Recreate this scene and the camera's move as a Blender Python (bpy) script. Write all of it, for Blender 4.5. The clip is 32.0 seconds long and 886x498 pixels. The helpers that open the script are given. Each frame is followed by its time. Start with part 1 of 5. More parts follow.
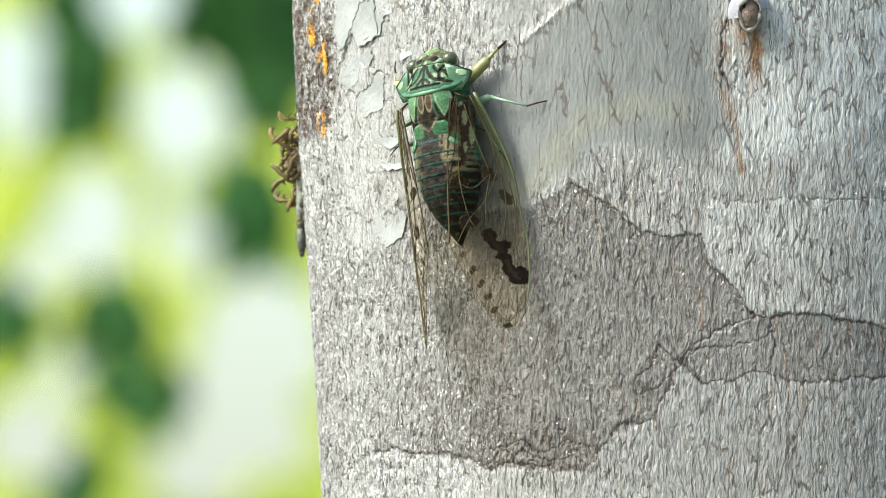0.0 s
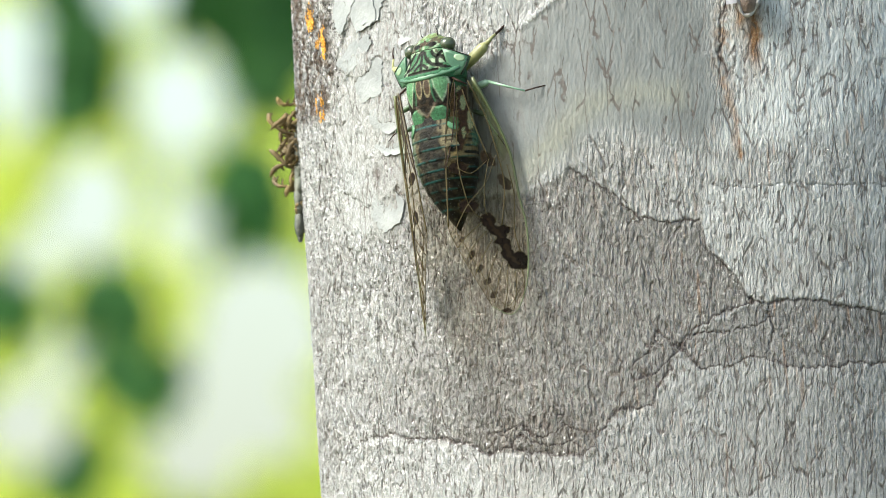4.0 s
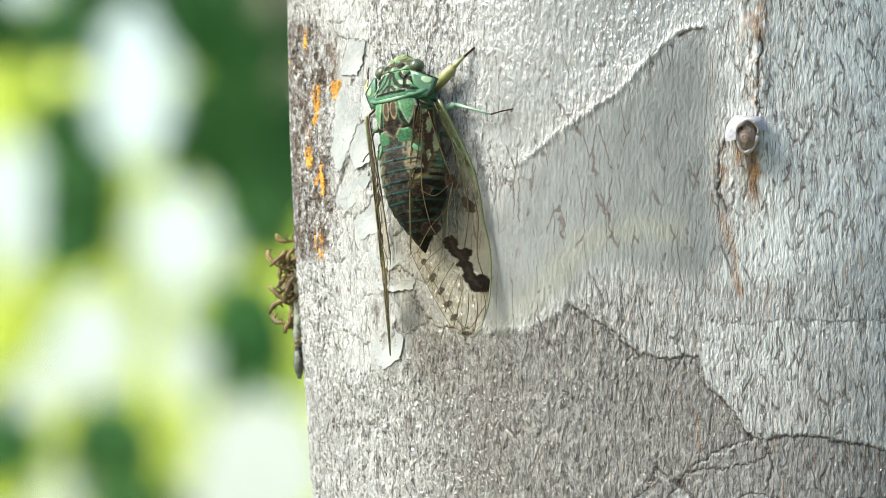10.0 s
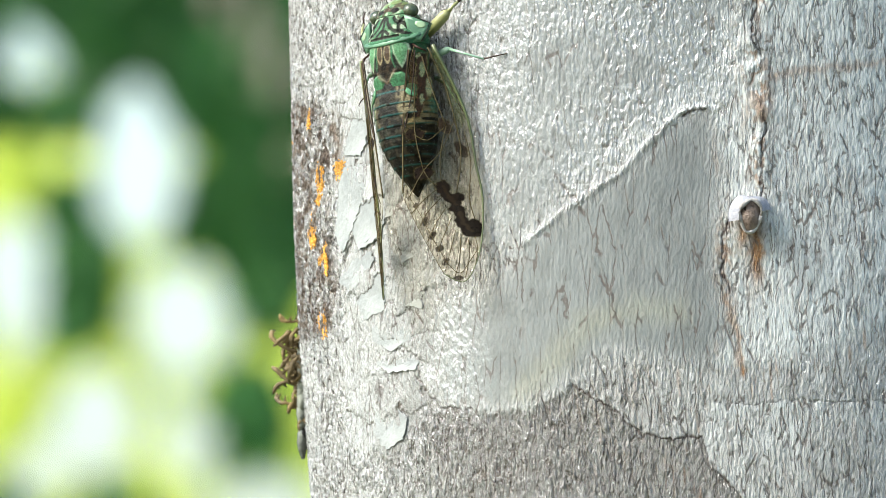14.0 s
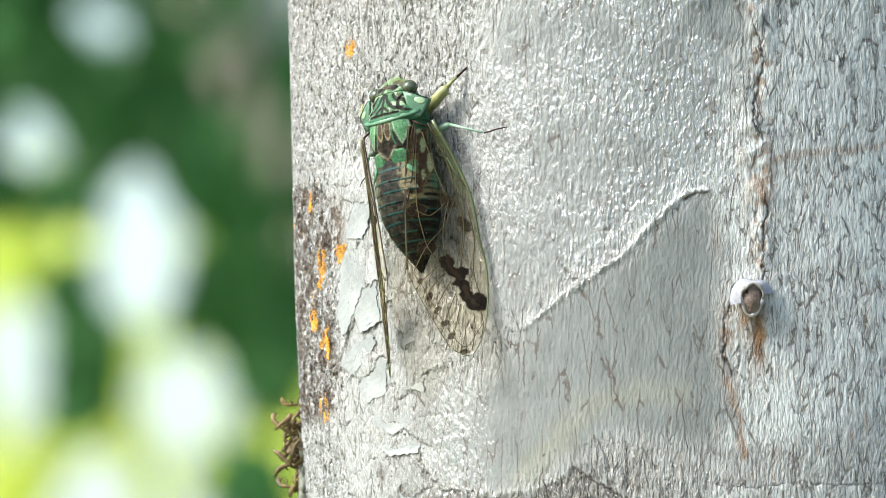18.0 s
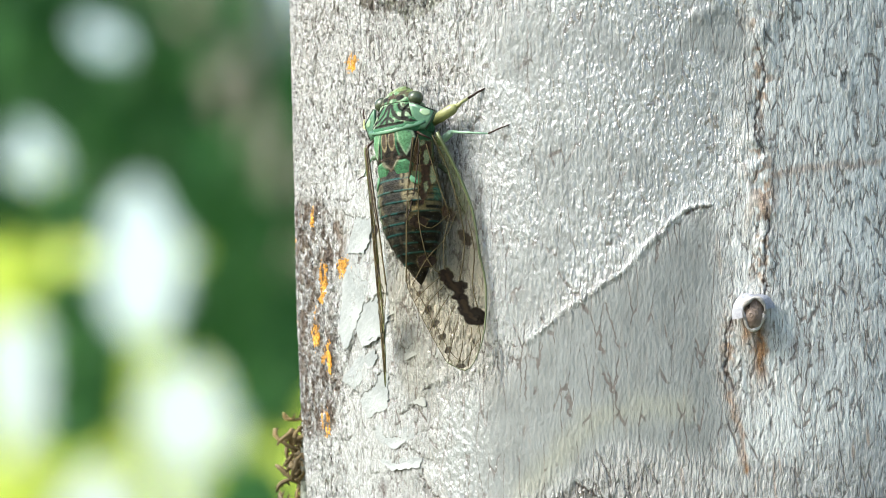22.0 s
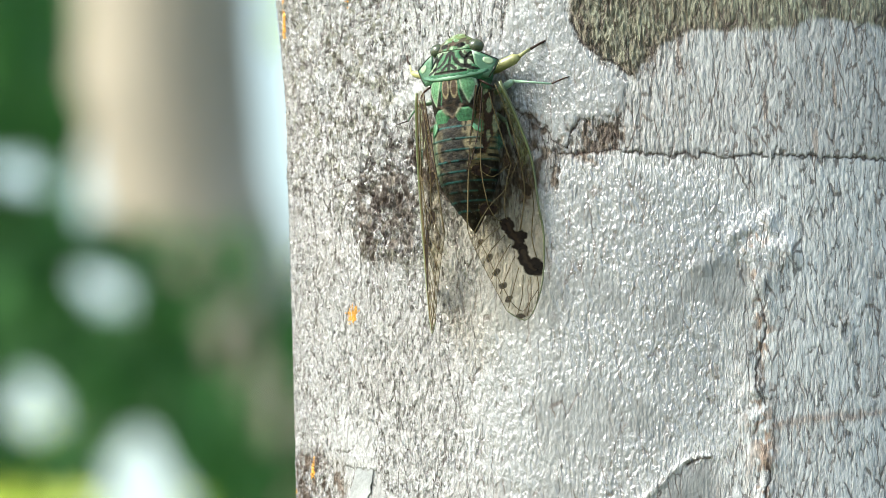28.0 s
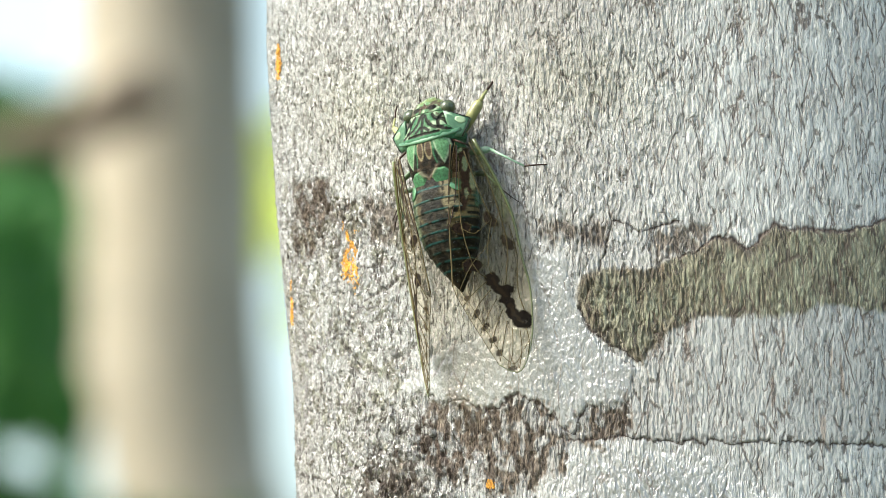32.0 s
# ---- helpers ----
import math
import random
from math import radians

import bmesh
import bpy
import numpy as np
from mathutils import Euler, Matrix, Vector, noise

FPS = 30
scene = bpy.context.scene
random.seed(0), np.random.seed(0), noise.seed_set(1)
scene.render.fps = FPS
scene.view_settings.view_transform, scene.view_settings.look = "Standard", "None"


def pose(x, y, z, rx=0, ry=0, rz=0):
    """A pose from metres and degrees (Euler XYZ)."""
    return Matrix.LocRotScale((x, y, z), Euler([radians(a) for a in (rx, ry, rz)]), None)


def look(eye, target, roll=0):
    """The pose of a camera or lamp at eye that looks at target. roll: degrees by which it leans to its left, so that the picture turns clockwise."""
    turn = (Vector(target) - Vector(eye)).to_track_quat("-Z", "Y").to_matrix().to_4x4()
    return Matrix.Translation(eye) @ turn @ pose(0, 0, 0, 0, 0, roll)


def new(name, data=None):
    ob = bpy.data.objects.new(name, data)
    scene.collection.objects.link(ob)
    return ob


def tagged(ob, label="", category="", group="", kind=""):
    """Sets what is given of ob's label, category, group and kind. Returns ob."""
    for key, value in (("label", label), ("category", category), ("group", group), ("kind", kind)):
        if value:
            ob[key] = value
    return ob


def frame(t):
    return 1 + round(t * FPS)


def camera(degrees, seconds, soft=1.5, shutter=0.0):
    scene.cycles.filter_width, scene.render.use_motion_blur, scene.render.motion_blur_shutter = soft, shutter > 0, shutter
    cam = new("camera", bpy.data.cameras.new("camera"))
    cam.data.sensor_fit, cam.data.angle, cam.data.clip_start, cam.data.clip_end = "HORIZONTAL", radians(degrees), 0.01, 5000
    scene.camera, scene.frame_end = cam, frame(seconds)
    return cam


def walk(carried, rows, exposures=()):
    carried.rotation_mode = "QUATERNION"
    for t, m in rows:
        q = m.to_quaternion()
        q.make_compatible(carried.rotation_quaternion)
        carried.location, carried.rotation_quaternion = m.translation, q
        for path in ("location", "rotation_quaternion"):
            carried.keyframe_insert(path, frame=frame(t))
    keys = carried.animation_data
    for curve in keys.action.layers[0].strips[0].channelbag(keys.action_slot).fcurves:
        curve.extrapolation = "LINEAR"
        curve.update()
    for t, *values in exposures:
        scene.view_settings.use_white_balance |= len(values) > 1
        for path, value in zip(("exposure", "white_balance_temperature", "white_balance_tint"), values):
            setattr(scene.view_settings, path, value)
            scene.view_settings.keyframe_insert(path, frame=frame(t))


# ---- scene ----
# The chart: angles seen from the tripod, in units of 1/FOCAL radian, right and down from its first aim.
# One unit is about 0.087 mm on the trunk.
FOCAL = 784 / math.tan(radians(1.6))
EYE = Vector((0.0, -2.46, 1.4))
PITCH = radians(3.4)
UNIT = 2.43 / FOCAL


def aim(right, down):
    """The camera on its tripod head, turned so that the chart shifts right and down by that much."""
    m = Euler((radians(90) + PITCH + down / FOCAL, 0, right / FOCAL)).to_matrix().to_4x4()
    return Matrix.Translation(EYE) @ m


def ray(u, v):
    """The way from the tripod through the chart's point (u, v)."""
    up = PITCH + (441 - v) / FOCAL
    side = (u - 784) / FOCAL / math.cos(up)
    return Vector((math.sin(side) * math.cos(up), math.cos(side) * math.cos(up), math.sin(up)))


cam = camera(3.2, 32.0, soft=0.7)
cam.data.dof.use_dof = True
cam.data.dof.focus_distance = 2.412
cam.data.dof.aperture_fstop = 46
walk(cam, [(0.0, aim(0, 0)), (0.5, aim(3, -8)), (1.0, aim(0, -15)), (1.5, aim(-3, -20)), (2.0, aim(-4.6, -29)),
           (2.5, aim(-3, -29)), (3.0, aim(-3, -26)), (3.5, aim(-3, -26)), (5.5, aim(-3, -23)), (6.0, aim(-4.6, -21.5)),
           (6.5, aim(-3, -22)), (7.0, aim(-4.6, -21.4)), (7.5, aim(-1.6, -18.3)), (8.0, aim(-3, -15.3)), (8.5, aim(-1.5, -6)),
           (9.0, aim(-1.5, 89)), (9.5, aim(-3, 185)), (10.0, aim(-4.6, 216)), (10.5, aim(-3, 216)), (11.0, aim(-4.6, 217.4)),
           (11.5, aim(3, 216)), (12.0, aim(3, 222)), (12.5, aim(0, 226.6)), (13.0, aim(3, 239)), (13.5, aim(1.5, 285)),
           (14.0, aim(1.5, 358)), (14.5, aim(3, 432)), (15.0, aim(3, 487)), (15.5, aim(4.6, 505.3)), (17.5, aim(4.6, 505.3)),
           (18.0, aim(4.6, 505.4)), (18.5, aim(4.6, 507)), (19.0, aim(6, 510)), (19.5, aim(4.6, 510)), (20.0, aim(4.6, 511.5)),
           (20.5, aim(4.6, 513)), (21.0, aim(3, 516.6)), (21.5, aim(6, 520.7)), (22.0, aim(7.7, 531.4)), (22.5, aim(9.2, 568.2)),
           (23.0, aim(9.2, 629.4)), (23.5, aim(7.7, 646)), (24.0, aim(9.2, 654)), (24.5, aim(4.6, 658.5)), (26.0, aim(9, 662)),
           (26.5, aim(12.3, 674)), (27.0, aim(10.7, 727)), (27.5, aim(10.7, 911)), (28.0, aim(9.2, 975.4)), (28.5, aim(18.4, 1124)),
           (29.0, aim(17, 1202)), (29.5, aim(21.5, 1301.6)), (30.0, aim(21.5, 1393.5)), (30.5, aim(24.6, 1448.6)),
           (31.0, aim(21.5, 1473)), (31.5, aim(20, 1479)), (32.0, aim(23, 1482.4))],
     exposures=[(0.0, 1.48, 6500, 3), (8.3, 1.48, 6500, 3), (10.0, 1.56, 6500, 3), (14.5, 1.56, 6350, 3), (27.0, 1.58, 6350, 3), (30.0, 1.6, 6650, 3), (32.0, 1.6, 6650, 3)])

# ---- light: a broad veiled sun that grazes the trunk's left flank, and the sky ----
SUN = Vector((-0.71, -0.22, 0.67)).normalized()
world = bpy.data.worlds.new("sky")
scene.world = world
world.use_nodes = True
wn = world.node_tree.nodes
sky = wn.new("ShaderNodeTexSky")
sky.sky_type = "NISHITA"
sky.sun_disc = False
sky.sun_elevation = math.asin(SUN.z)
sky.sun_rotation = math.atan2(SUN.x, SUN.y)
sky.dust_density = 3.0
wn["Background"].inputs[1].default_value = 0.135
world.node_tree.links.new(sky.outputs[0], wn["Background"].inputs[0])
sun = new("sun", bpy.data.lights.new("sun", "SUN"))
sun.data.energy, sun.data.angle, sun.data.color = 2.7, radians(20.0), (1.0, 0.985, 0.95)
sun.matrix_world = look(SUN * 20, (0, 0, 0))


# ---- materials ----
class Nodes:
    """A node material under construction."""

    def __init__(self, name):
        self.mat = bpy.data.materials.new(name)
        self.mat.use_nodes = True
        self.tree = self.mat.node_tree
        self.bsdf = self.tree.nodes["Principled BSDF"]
        self.out = self.tree.nodes["Material Output"]

    def add(self, kind, **values):
        n = self.tree.nodes.new("ShaderNode" + kind)
        for key, value in values.items():
            setattr(n, key, value)
        return n

    def put(self, source, node, slot):
        target = node.inputs[slot]
        if isinstance(source, bpy.types.NodeSocket):
            self.tree.links.new(source, target)
        elif isinstance(source, (tuple, list)) and len(source) == 3 and target.type == "RGBA":
            target.default_value = (*source, 1)
        else:
            target.default_value = source

    def mix(self, f, a, b, blend="MIX"):
        n = self.add("Mix", data_type="RGBA", blend_type=blend)
        self.put(f, n, 0), self.put(a, n, 6), self.put(b, n, 7)
        return n.outputs[2]

    def noise(self, scale, detail=3.0, stretch=(1, 1, 1), rough=0.55):
        c, m, n = self.add("TexCoord"), self.add("Mapping"), self.add("TexNoise")
        m.inputs[3].default_value = stretch
        self.tree.links.new(c.outputs[3], m.inputs[0])
        self.tree.links.new(m.outputs[0], n.inputs[0])
        n.inputs["Scale"].default_value, n.inputs["Detail"].default_value = scale, detail
        n.inputs["Roughness"].default_value = rough
        return n.outputs[0]

    def times(self, a, b):
        n = self.add("Math", operation="MULTIPLY")
        self.put(a, n, 0), self.put(b, n, 1)
        return n.outputs[0]

    def most(self, a, b):
        n = self.add("Math", operation="MAXIMUM")
        self.put(a, n, 0), self.put(b, n, 1)
        return n.outputs[0]

    def cells(self, scale, stretch, wobble, width=0.06):
        """The thin edges of long cells."""
        c, m, n = self.add("TexCoord"), self.add("Mapping"), self.add("TexVoronoi", feature="DISTANCE_TO_EDGE")
        w, k, s = self.add("TexNoise"), self.add("VectorMath", operation="MULTIPLY_ADD"), (wobble, wobble, wobble)
        w.inputs["Scale"].default_value = scale * 1.3
        self.tree.links.new(c.outputs[3], w.inputs[0])
        self.tree.links.new(w.outputs[1], k.inputs[0])
        k.inputs[1].default_value = s
        self.tree.links.new(c.outputs[3], k.inputs[2])
        m.inputs[3].default_value = stretch
        self.tree.links.new(k.outputs[0], m.inputs[0])
        self.tree.links.new(m.outputs[0], n.inputs[0])
        n.inputs["Scale"].default_value = scale
        return self.ramp(n.outputs[0], width, width * 0.35)

    def ramp(self, value, low, high, a=0.0, b=1.0):
        n = self.add("MapRange")
        self.put(value, n, 0)
        for i, x in enumerate((low, high, a, b)):
            n.inputs[i + 1].default_value = x
        return n.outputs[0]

    def bump(self, height, distance, strength=1.0):
        n = self.add("Bump")
        n.inputs["Distance"].default_value = distance
        self.put(strength, n, "Strength")
        self.tree.links.new(height, n.inputs["Height"])
        self.tree.links.new(n.outputs[0], self.bsdf.inputs["Normal"])


def surface(name, color, rough=0.6, vary=0.25, scale=400.0, bump=0.0, metal=0.0, second=None, translucent=0.0, spec=0.5):
    """A material with a colour that varies at two scales and a fine relief."""
    n = Nodes(name)
    dark = tuple(c * (1 - vary) for c in color)
    a = n.mix(n.ramp(n.noise(scale, 4), 0.3, 0.7), color, dark)
    b = n.mix(n.ramp(n.noise(scale * 0.13, 2), 0.4, 0.66), a, second or tuple(min(1, c * (1 + vary)) for c in color))
    n.put(b, n.bsdf, "Base Color")
    n.put(n.ramp(n.noise(scale * 0.6, 2), 0.3, 0.7, rough * 0.8, min(1, rough * 1.2)), n.bsdf, "Roughness")
    n.put(metal, n.bsdf, "Metallic"), n.put(spec, n.bsdf, "Specular IOR Level")
    if bump:
        n.bump(n.noise(scale * 1.5, 4), bump)
    if translucent:
        t, m = n.add("BsdfTranslucent"), n.add("MixShader")
        n.put(b, t, 0), n.put(translucent, m, 0)
        n.tree.links.new(n.bsdf.outputs[0], m.inputs[1])
        n.tree.links.new(t.outputs[0], m.inputs[2])
        n.tree.links.new(m.outputs[0], n.out.inputs[0])
    return n.mat


def bark_material():
    """Pale smooth bark: patches, cracks, rust and algae come from the weights that the trunk's mesh carries."""
    n = Nodes("pale_bark")
    one, two = n.add("Attribute", attribute_name="patches"), n.add("Attribute", attribute_name="marks")
    tone = n.add("Attribute", attribute_name="tone")
    a, b = n.add("SeparateColor"), n.add("SeparateColor")
    n.tree.links.new(one.outputs[0], a.inputs[0]), n.tree.links.new(two.outputs[0], b.inputs[0])
    pink_and_shade, algae, pale, brown = a.outputs[0], a.outputs[1], a.outputs[2], one.outputs[3]
    blotch, streak = n.ramp(n.noise(70, 6), 0.36, 0.66), n.ramp(n.noise(2200, 4, (1, 1, 0.22)), 0.36, 0.66)
    fleck, cloud = n.ramp(n.noise(5200, 2, (1, 1, 0.5)), 0.5, 0.72), n.ramp(n.noise(420, 5, (1, 1, 0.5)), 0.4, 0.68)
    c = n.mix(blotch, (0.385, 0.385, 0.375), (0.48, 0.48, 0.465))
    c = n.mix(n.ramp(n.noise(22, 3), 0.45, 0.7), c, (0.37, 0.355, 0.335))
    c = n.mix(n.ramp(cloud, 0, 1, 0, 0.4), c, (0.25, 0.24, 0.22))
    c = n.mix(tone.outputs[2], c, n.mix(cloud, (0.51, 0.52, 0.505), (0.43, 0.435, 0.42)))
    c = n.mix(pink_and_shade, c, n.mix(streak, (0.128, 0.118, 0.108), (0.186, 0.176, 0.163)))
    c = n.mix(algae, c, n.mix(streak, (0.085, 0.075, 0.048), n.mix(cloud, (0.30, 0.31, 0.22), (0.13, 0.11, 0.07))))
    c = n.mix(n.ramp(pale, 0, 1, 0, 0.85), c, n.mix(cloud, (0.142, 0.155, 0.151), (0.106, 0.117, 0.114)))
    c = n.mix(brown, c, n.mix(cloud, n.mix(streak, (0.07, 0.05, 0.037), (0.23, 0.19, 0.15)), (0.105, 0.08, 0.06)))
    c = n.mix(b.outputs[1], c, n.mix(fleck, (0.19, 0.085, 0.03), (0.36, 0.24, 0.13)))
    c = n.mix(b.outputs[2], c, (0.28, 0.275, 0.195))
    c = n.mix(n.ramp(streak, 0.0, 1.0, 0.16, 0.0), c, (0.15, 0.12, 0.10))
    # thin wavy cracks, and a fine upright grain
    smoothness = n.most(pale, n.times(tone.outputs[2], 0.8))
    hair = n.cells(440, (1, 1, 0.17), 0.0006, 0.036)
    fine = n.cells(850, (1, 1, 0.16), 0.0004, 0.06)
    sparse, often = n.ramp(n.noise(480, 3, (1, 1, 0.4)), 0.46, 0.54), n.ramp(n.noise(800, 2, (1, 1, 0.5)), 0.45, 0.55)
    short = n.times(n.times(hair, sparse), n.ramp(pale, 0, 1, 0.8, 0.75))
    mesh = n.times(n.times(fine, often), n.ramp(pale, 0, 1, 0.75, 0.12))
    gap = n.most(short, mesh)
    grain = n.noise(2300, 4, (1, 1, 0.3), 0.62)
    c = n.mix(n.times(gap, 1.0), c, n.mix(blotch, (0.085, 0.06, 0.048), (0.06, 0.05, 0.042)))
    c = n.mix(b.outputs[0], c, (0.04, 0.024, 0.018))
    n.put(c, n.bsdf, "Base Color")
    n.put(0.6, n.bsdf, "Roughness"), n.put(0.25, n.bsdf, "Specular IOR Level")
    cut = n.add("Math", operation="MULTIPLY_ADD")
    n.put(gap, cut, 0), n.put(-0.7, cut, 1), n.put(n.ramp(grain, 0.36, 0.66), cut, 2)
    n.bump(cut.outputs[0], 0.00042, n.ramp(smoothness, 0, 1, 1.0, 0.22))
    # a waxy film, finely wrinkled, that glints where it is whole
    wrinkle = n.add("Bump")
    wrinkle.inputs["Distance"].default_value = 0.0008
    n.tree.links.new(n.noise(1250, 2, (1, 1, 0.65), 0.55), wrinkle.inputs["Height"])
    n.tree.links.new(n.bsdf.inputs["Normal"].links[0].from_socket, wrinkle.inputs["Normal"])
    n.tree.links.new(wrinkle.outputs[0], n.bsdf.inputs["Coat Normal"])
    n.put(n.ramp(two.outputs[3], 0.05, 0.5, 0.0, 1.0), n.bsdf, "Coat Weight")
    n.put(0.06, n.bsdf, "Coat Roughness"), n.put(1.95, n.bsdf, "Coat IOR")
    return n.mat


BARK = bark_material()
FLAKE = surface("papery_bark", (0.205, 0.215, 0.21), 0.5, 0.25, 900, 0.00012, second=(0.26, 0.27, 0.26))
EMERALD = surface("emerald_cuticle", (0.04, 0.115, 0.055), 0.4, 0.4, 1500, 0.0001, second=(0.075, 0.165, 0.09))
MINT = surface("pale_green_cuticle", (0.09, 0.155, 0.075), 0.42, 0.6, 1300, 0.0001, second=(0.03, 0.05, 0.025))
BLACK = surface("black_cuticle", (0.005, 0.005, 0.0045), 0.42, 0.4, 900, 0.00006, spec=0.22, second=(0.012, 0.010, 0.008))
BROWN = surface("brown_cuticle", (0.06, 0.034, 0.019), 0.42, 0.4, 900, 0.00006)
STRAW = surface("yellow_green_leg", (0.22, 0.22, 0.085), 0.38, 0.25, 900, 0.00004)
OLIVE = surface("olive_eye", (0.04, 0.052, 0.027), 0.2, 0.3, 1500)
VEIN = surface("olive_vein", (0.065, 0.05, 0.022), 0.6, 0.3, 900, spec=0.1)
SPOT = surface("smoky_brown_spot", (0.014, 0.008, 0.005), 0.6, 0.5, 1600, second=(0.03, 0.017, 0.008), spec=0.12)
LICHEN = surface("orange_lichen", (0.48, 0.235, 0.03), 0.85, 0.35, 1500, 0.0003)
MOSS = surface("dry_brown_moss", (0.11, 0.075, 0.028), 0.85, 0.5, 900, 0.0002)
CRUST = surface("dark_grey_lichen", (0.10, 0.105, 0.085), 0.85, 0.5, 900, 0.0003)
STUBWOOD = surface("weathered_stub", (0.11, 0.065, 0.04), 0.6, 0.5, 1500, 0.0003, second=(0.25, 0.19, 0.16))
STUBRIM = surface("pale_stub_rim", (0.27, 0.235, 0.21), 0.5, 0.35, 1500, 0.0003, second=(0.42, 0.40, 0.39))
RESIN = surface("white_papery_cap", (0.34, 0.34, 0.38), 0.3, 0.3, 1500, 0.0002, translucent=0.3)
# shaded and sunlit foliage: the light is put into the leaves' base colours
LEAF_DARK = surface("shaded_deep_green_leaf", (0.03, 0.095, 0.022), 0.6, 0.35, 30, translucent=0.4, spec=0.15)
LEAF_LIT = surface("sunlit_yellow_green_leaf", (0.56, 0.64, 0.10), 0.5, 0.25, 30, translucent=0.6)
FAR_BARK = surface("beige_bark", (0.27, 0.235, 0.18), 0.8, 0.35, 40, 0.003)
FAR_LIMB = surface("dark_brown_bark", (0.07, 0.05, 0.032), 0.85, 0.4, 40, 0.003)
BRIGHT = surface("bright_green_cuticle", (0.085, 0.215, 0.10), 0.38, 0.45, 1300, 0.00008, second=(0.12, 0.27, 0.14))
LEG_MINT = surface("mint_leg", (0.18, 0.28, 0.19), 0.38, 0.3, 1300)
SOIL = surface("leaf_litter_ground", (0.11, 0.09, 0.05), 0.9, 0.5, 6, 0.01, second=(0.08, 0.12, 0.03))


def membrane():
    """Clear wing membrane, covered where its markings lie, with wrinkles that glint."""
    n = Nodes("clear_wing_membrane")
    mark = n.add("Attribute", attribute_name="paint")
    t, g, m, f, k = n.add("BsdfTransparent"), n.add("BsdfGlossy"), n.add("MixShader"), n.add("Fresnel"), n.add("MixShader")
    n.put(n.mix(n.noise(300, 2), (0.86, 0.79, 0.66), (0.95, 0.92, 0.85)), t, 0)
    n.put(0.16, g, "Roughness"), n.put(1.45, f, 0)
    n.put(n.ramp(f.outputs[0], 0, 1, 0.0, 0.08), m, 0)
    n.put(n.mix(n.ramp(n.noise(1600, 3), 0.35, 0.65, 0, 0.4), mark.outputs[0], (0.02, 0.013, 0.008)), n.bsdf, "Base Color")
    n.put(0.6, n.bsdf, "Roughness"), n.put(0.03, n.bsdf, "Specular IOR Level")
    n.bump(n.noise(1500, 3), 0.00012)
    n.tree.links.new(n.bsdf.inputs["Normal"].links[0].from_socket, g.inputs["Normal"])
    n.tree.links.new(t.outputs[0], m.inputs[1]), n.tree.links.new(g.outputs[0], m.inputs[2])
    n.put(mark.outputs[3], k, 0)
    n.tree.links.new(m.outputs[0], k.inputs[1]), n.tree.links.new(n.bsdf.outputs[0], k.inputs[2])
    n.tree.links.new(k.outputs[0], n.out.inputs[0])
    return n.mat


def cuticle():
    """The insect's shell: its markings, finely mottled."""
    n = Nodes("marked_cuticle")
    mark = n.add("Attribute", attribute_name="paint")
    c = n.mix(n.ramp(n.noise(2600, 4), 0.42, 0.7, 0.0, 0.55), mark.outputs[0], (0.02, 0.02, 0.014))
    c = n.mix(n.ramp(n.noise(900, 3), 0.55, 0.75, 0.0, 0.1), c, (0.25, 0.28, 0.2))
    n.put(c, n.bsdf, "Base Color")
    n.put(n.ramp(n.noise(1500, 2), 0.3, 0.7, 0.32, 0.55), n.bsdf, "Roughness")
    n.put(0.07, n.bsdf, "Specular IOR Level")
    n.bump(n.noise(3200, 4), 0.00012)
    return n.mat


CUTICLE = cuticle()
MEMBRANE = membrane()


# ---- mesh helpers ----
def part(name, bm, material, parent=None, label="", smooth=True):
    """One mesh object from a bmesh, under a thing or a part."""
    me = bpy.data.meshes.new(name)
    bm.to_mesh(me)
    bm.free()
    me.materials.append(material)
    me.polygons.foreach_set("use_smooth", [smooth] * len(me.polygons))
    ob = new(name, me)
    ob.parent = parent
    return tagged(ob, label)


def tube(bm, points, radii, sides=8, squash=1.0):
    """A tapered tube along points, closed at both ends."""
    pts, rings = [Vector(p) for p in points], []
    for i, p in enumerate(pts):
        way = (pts[min(i + 1, len(pts) - 1)] - pts[max(i - 1, 0)]).normalized()
        side = way.cross(Vector((0.13, 0.31, 0.94))).normalized()
        top = side.cross(way)
        r = radii[i] if isinstance(radii, (list, tuple)) else radii
        rings.append([bm.verts.new(p + (side * math.cos(a) + top * math.sin(a) * squash) * r)
                      for a in (2 * math.pi * k / sides for k in range(sides))])
    for a, b in zip(rings, rings[1:]):
        for k in range(sides):
            bm.faces.new((a[k], a[(k + 1) % sides], b[(k + 1) % sides], b[k]))
    bm.faces.new(rings[0][::-1]), bm.faces.new(rings[-1])
    return bm


def ball(bm, centre, size, turn=0.0, fine=12):
    """An ellipsoid at centre with half-axes size, turned about z."""
    m = Matrix.Translation(centre) @ Matrix.Rotation(radians(turn), 4, "Z") @ Matrix.Diagonal((*size, 1))
    bmesh.ops.create_uvsphere(bm, u_segments=fine * 2, v_segments=fine, radius=1, matrix=m)
    return bm


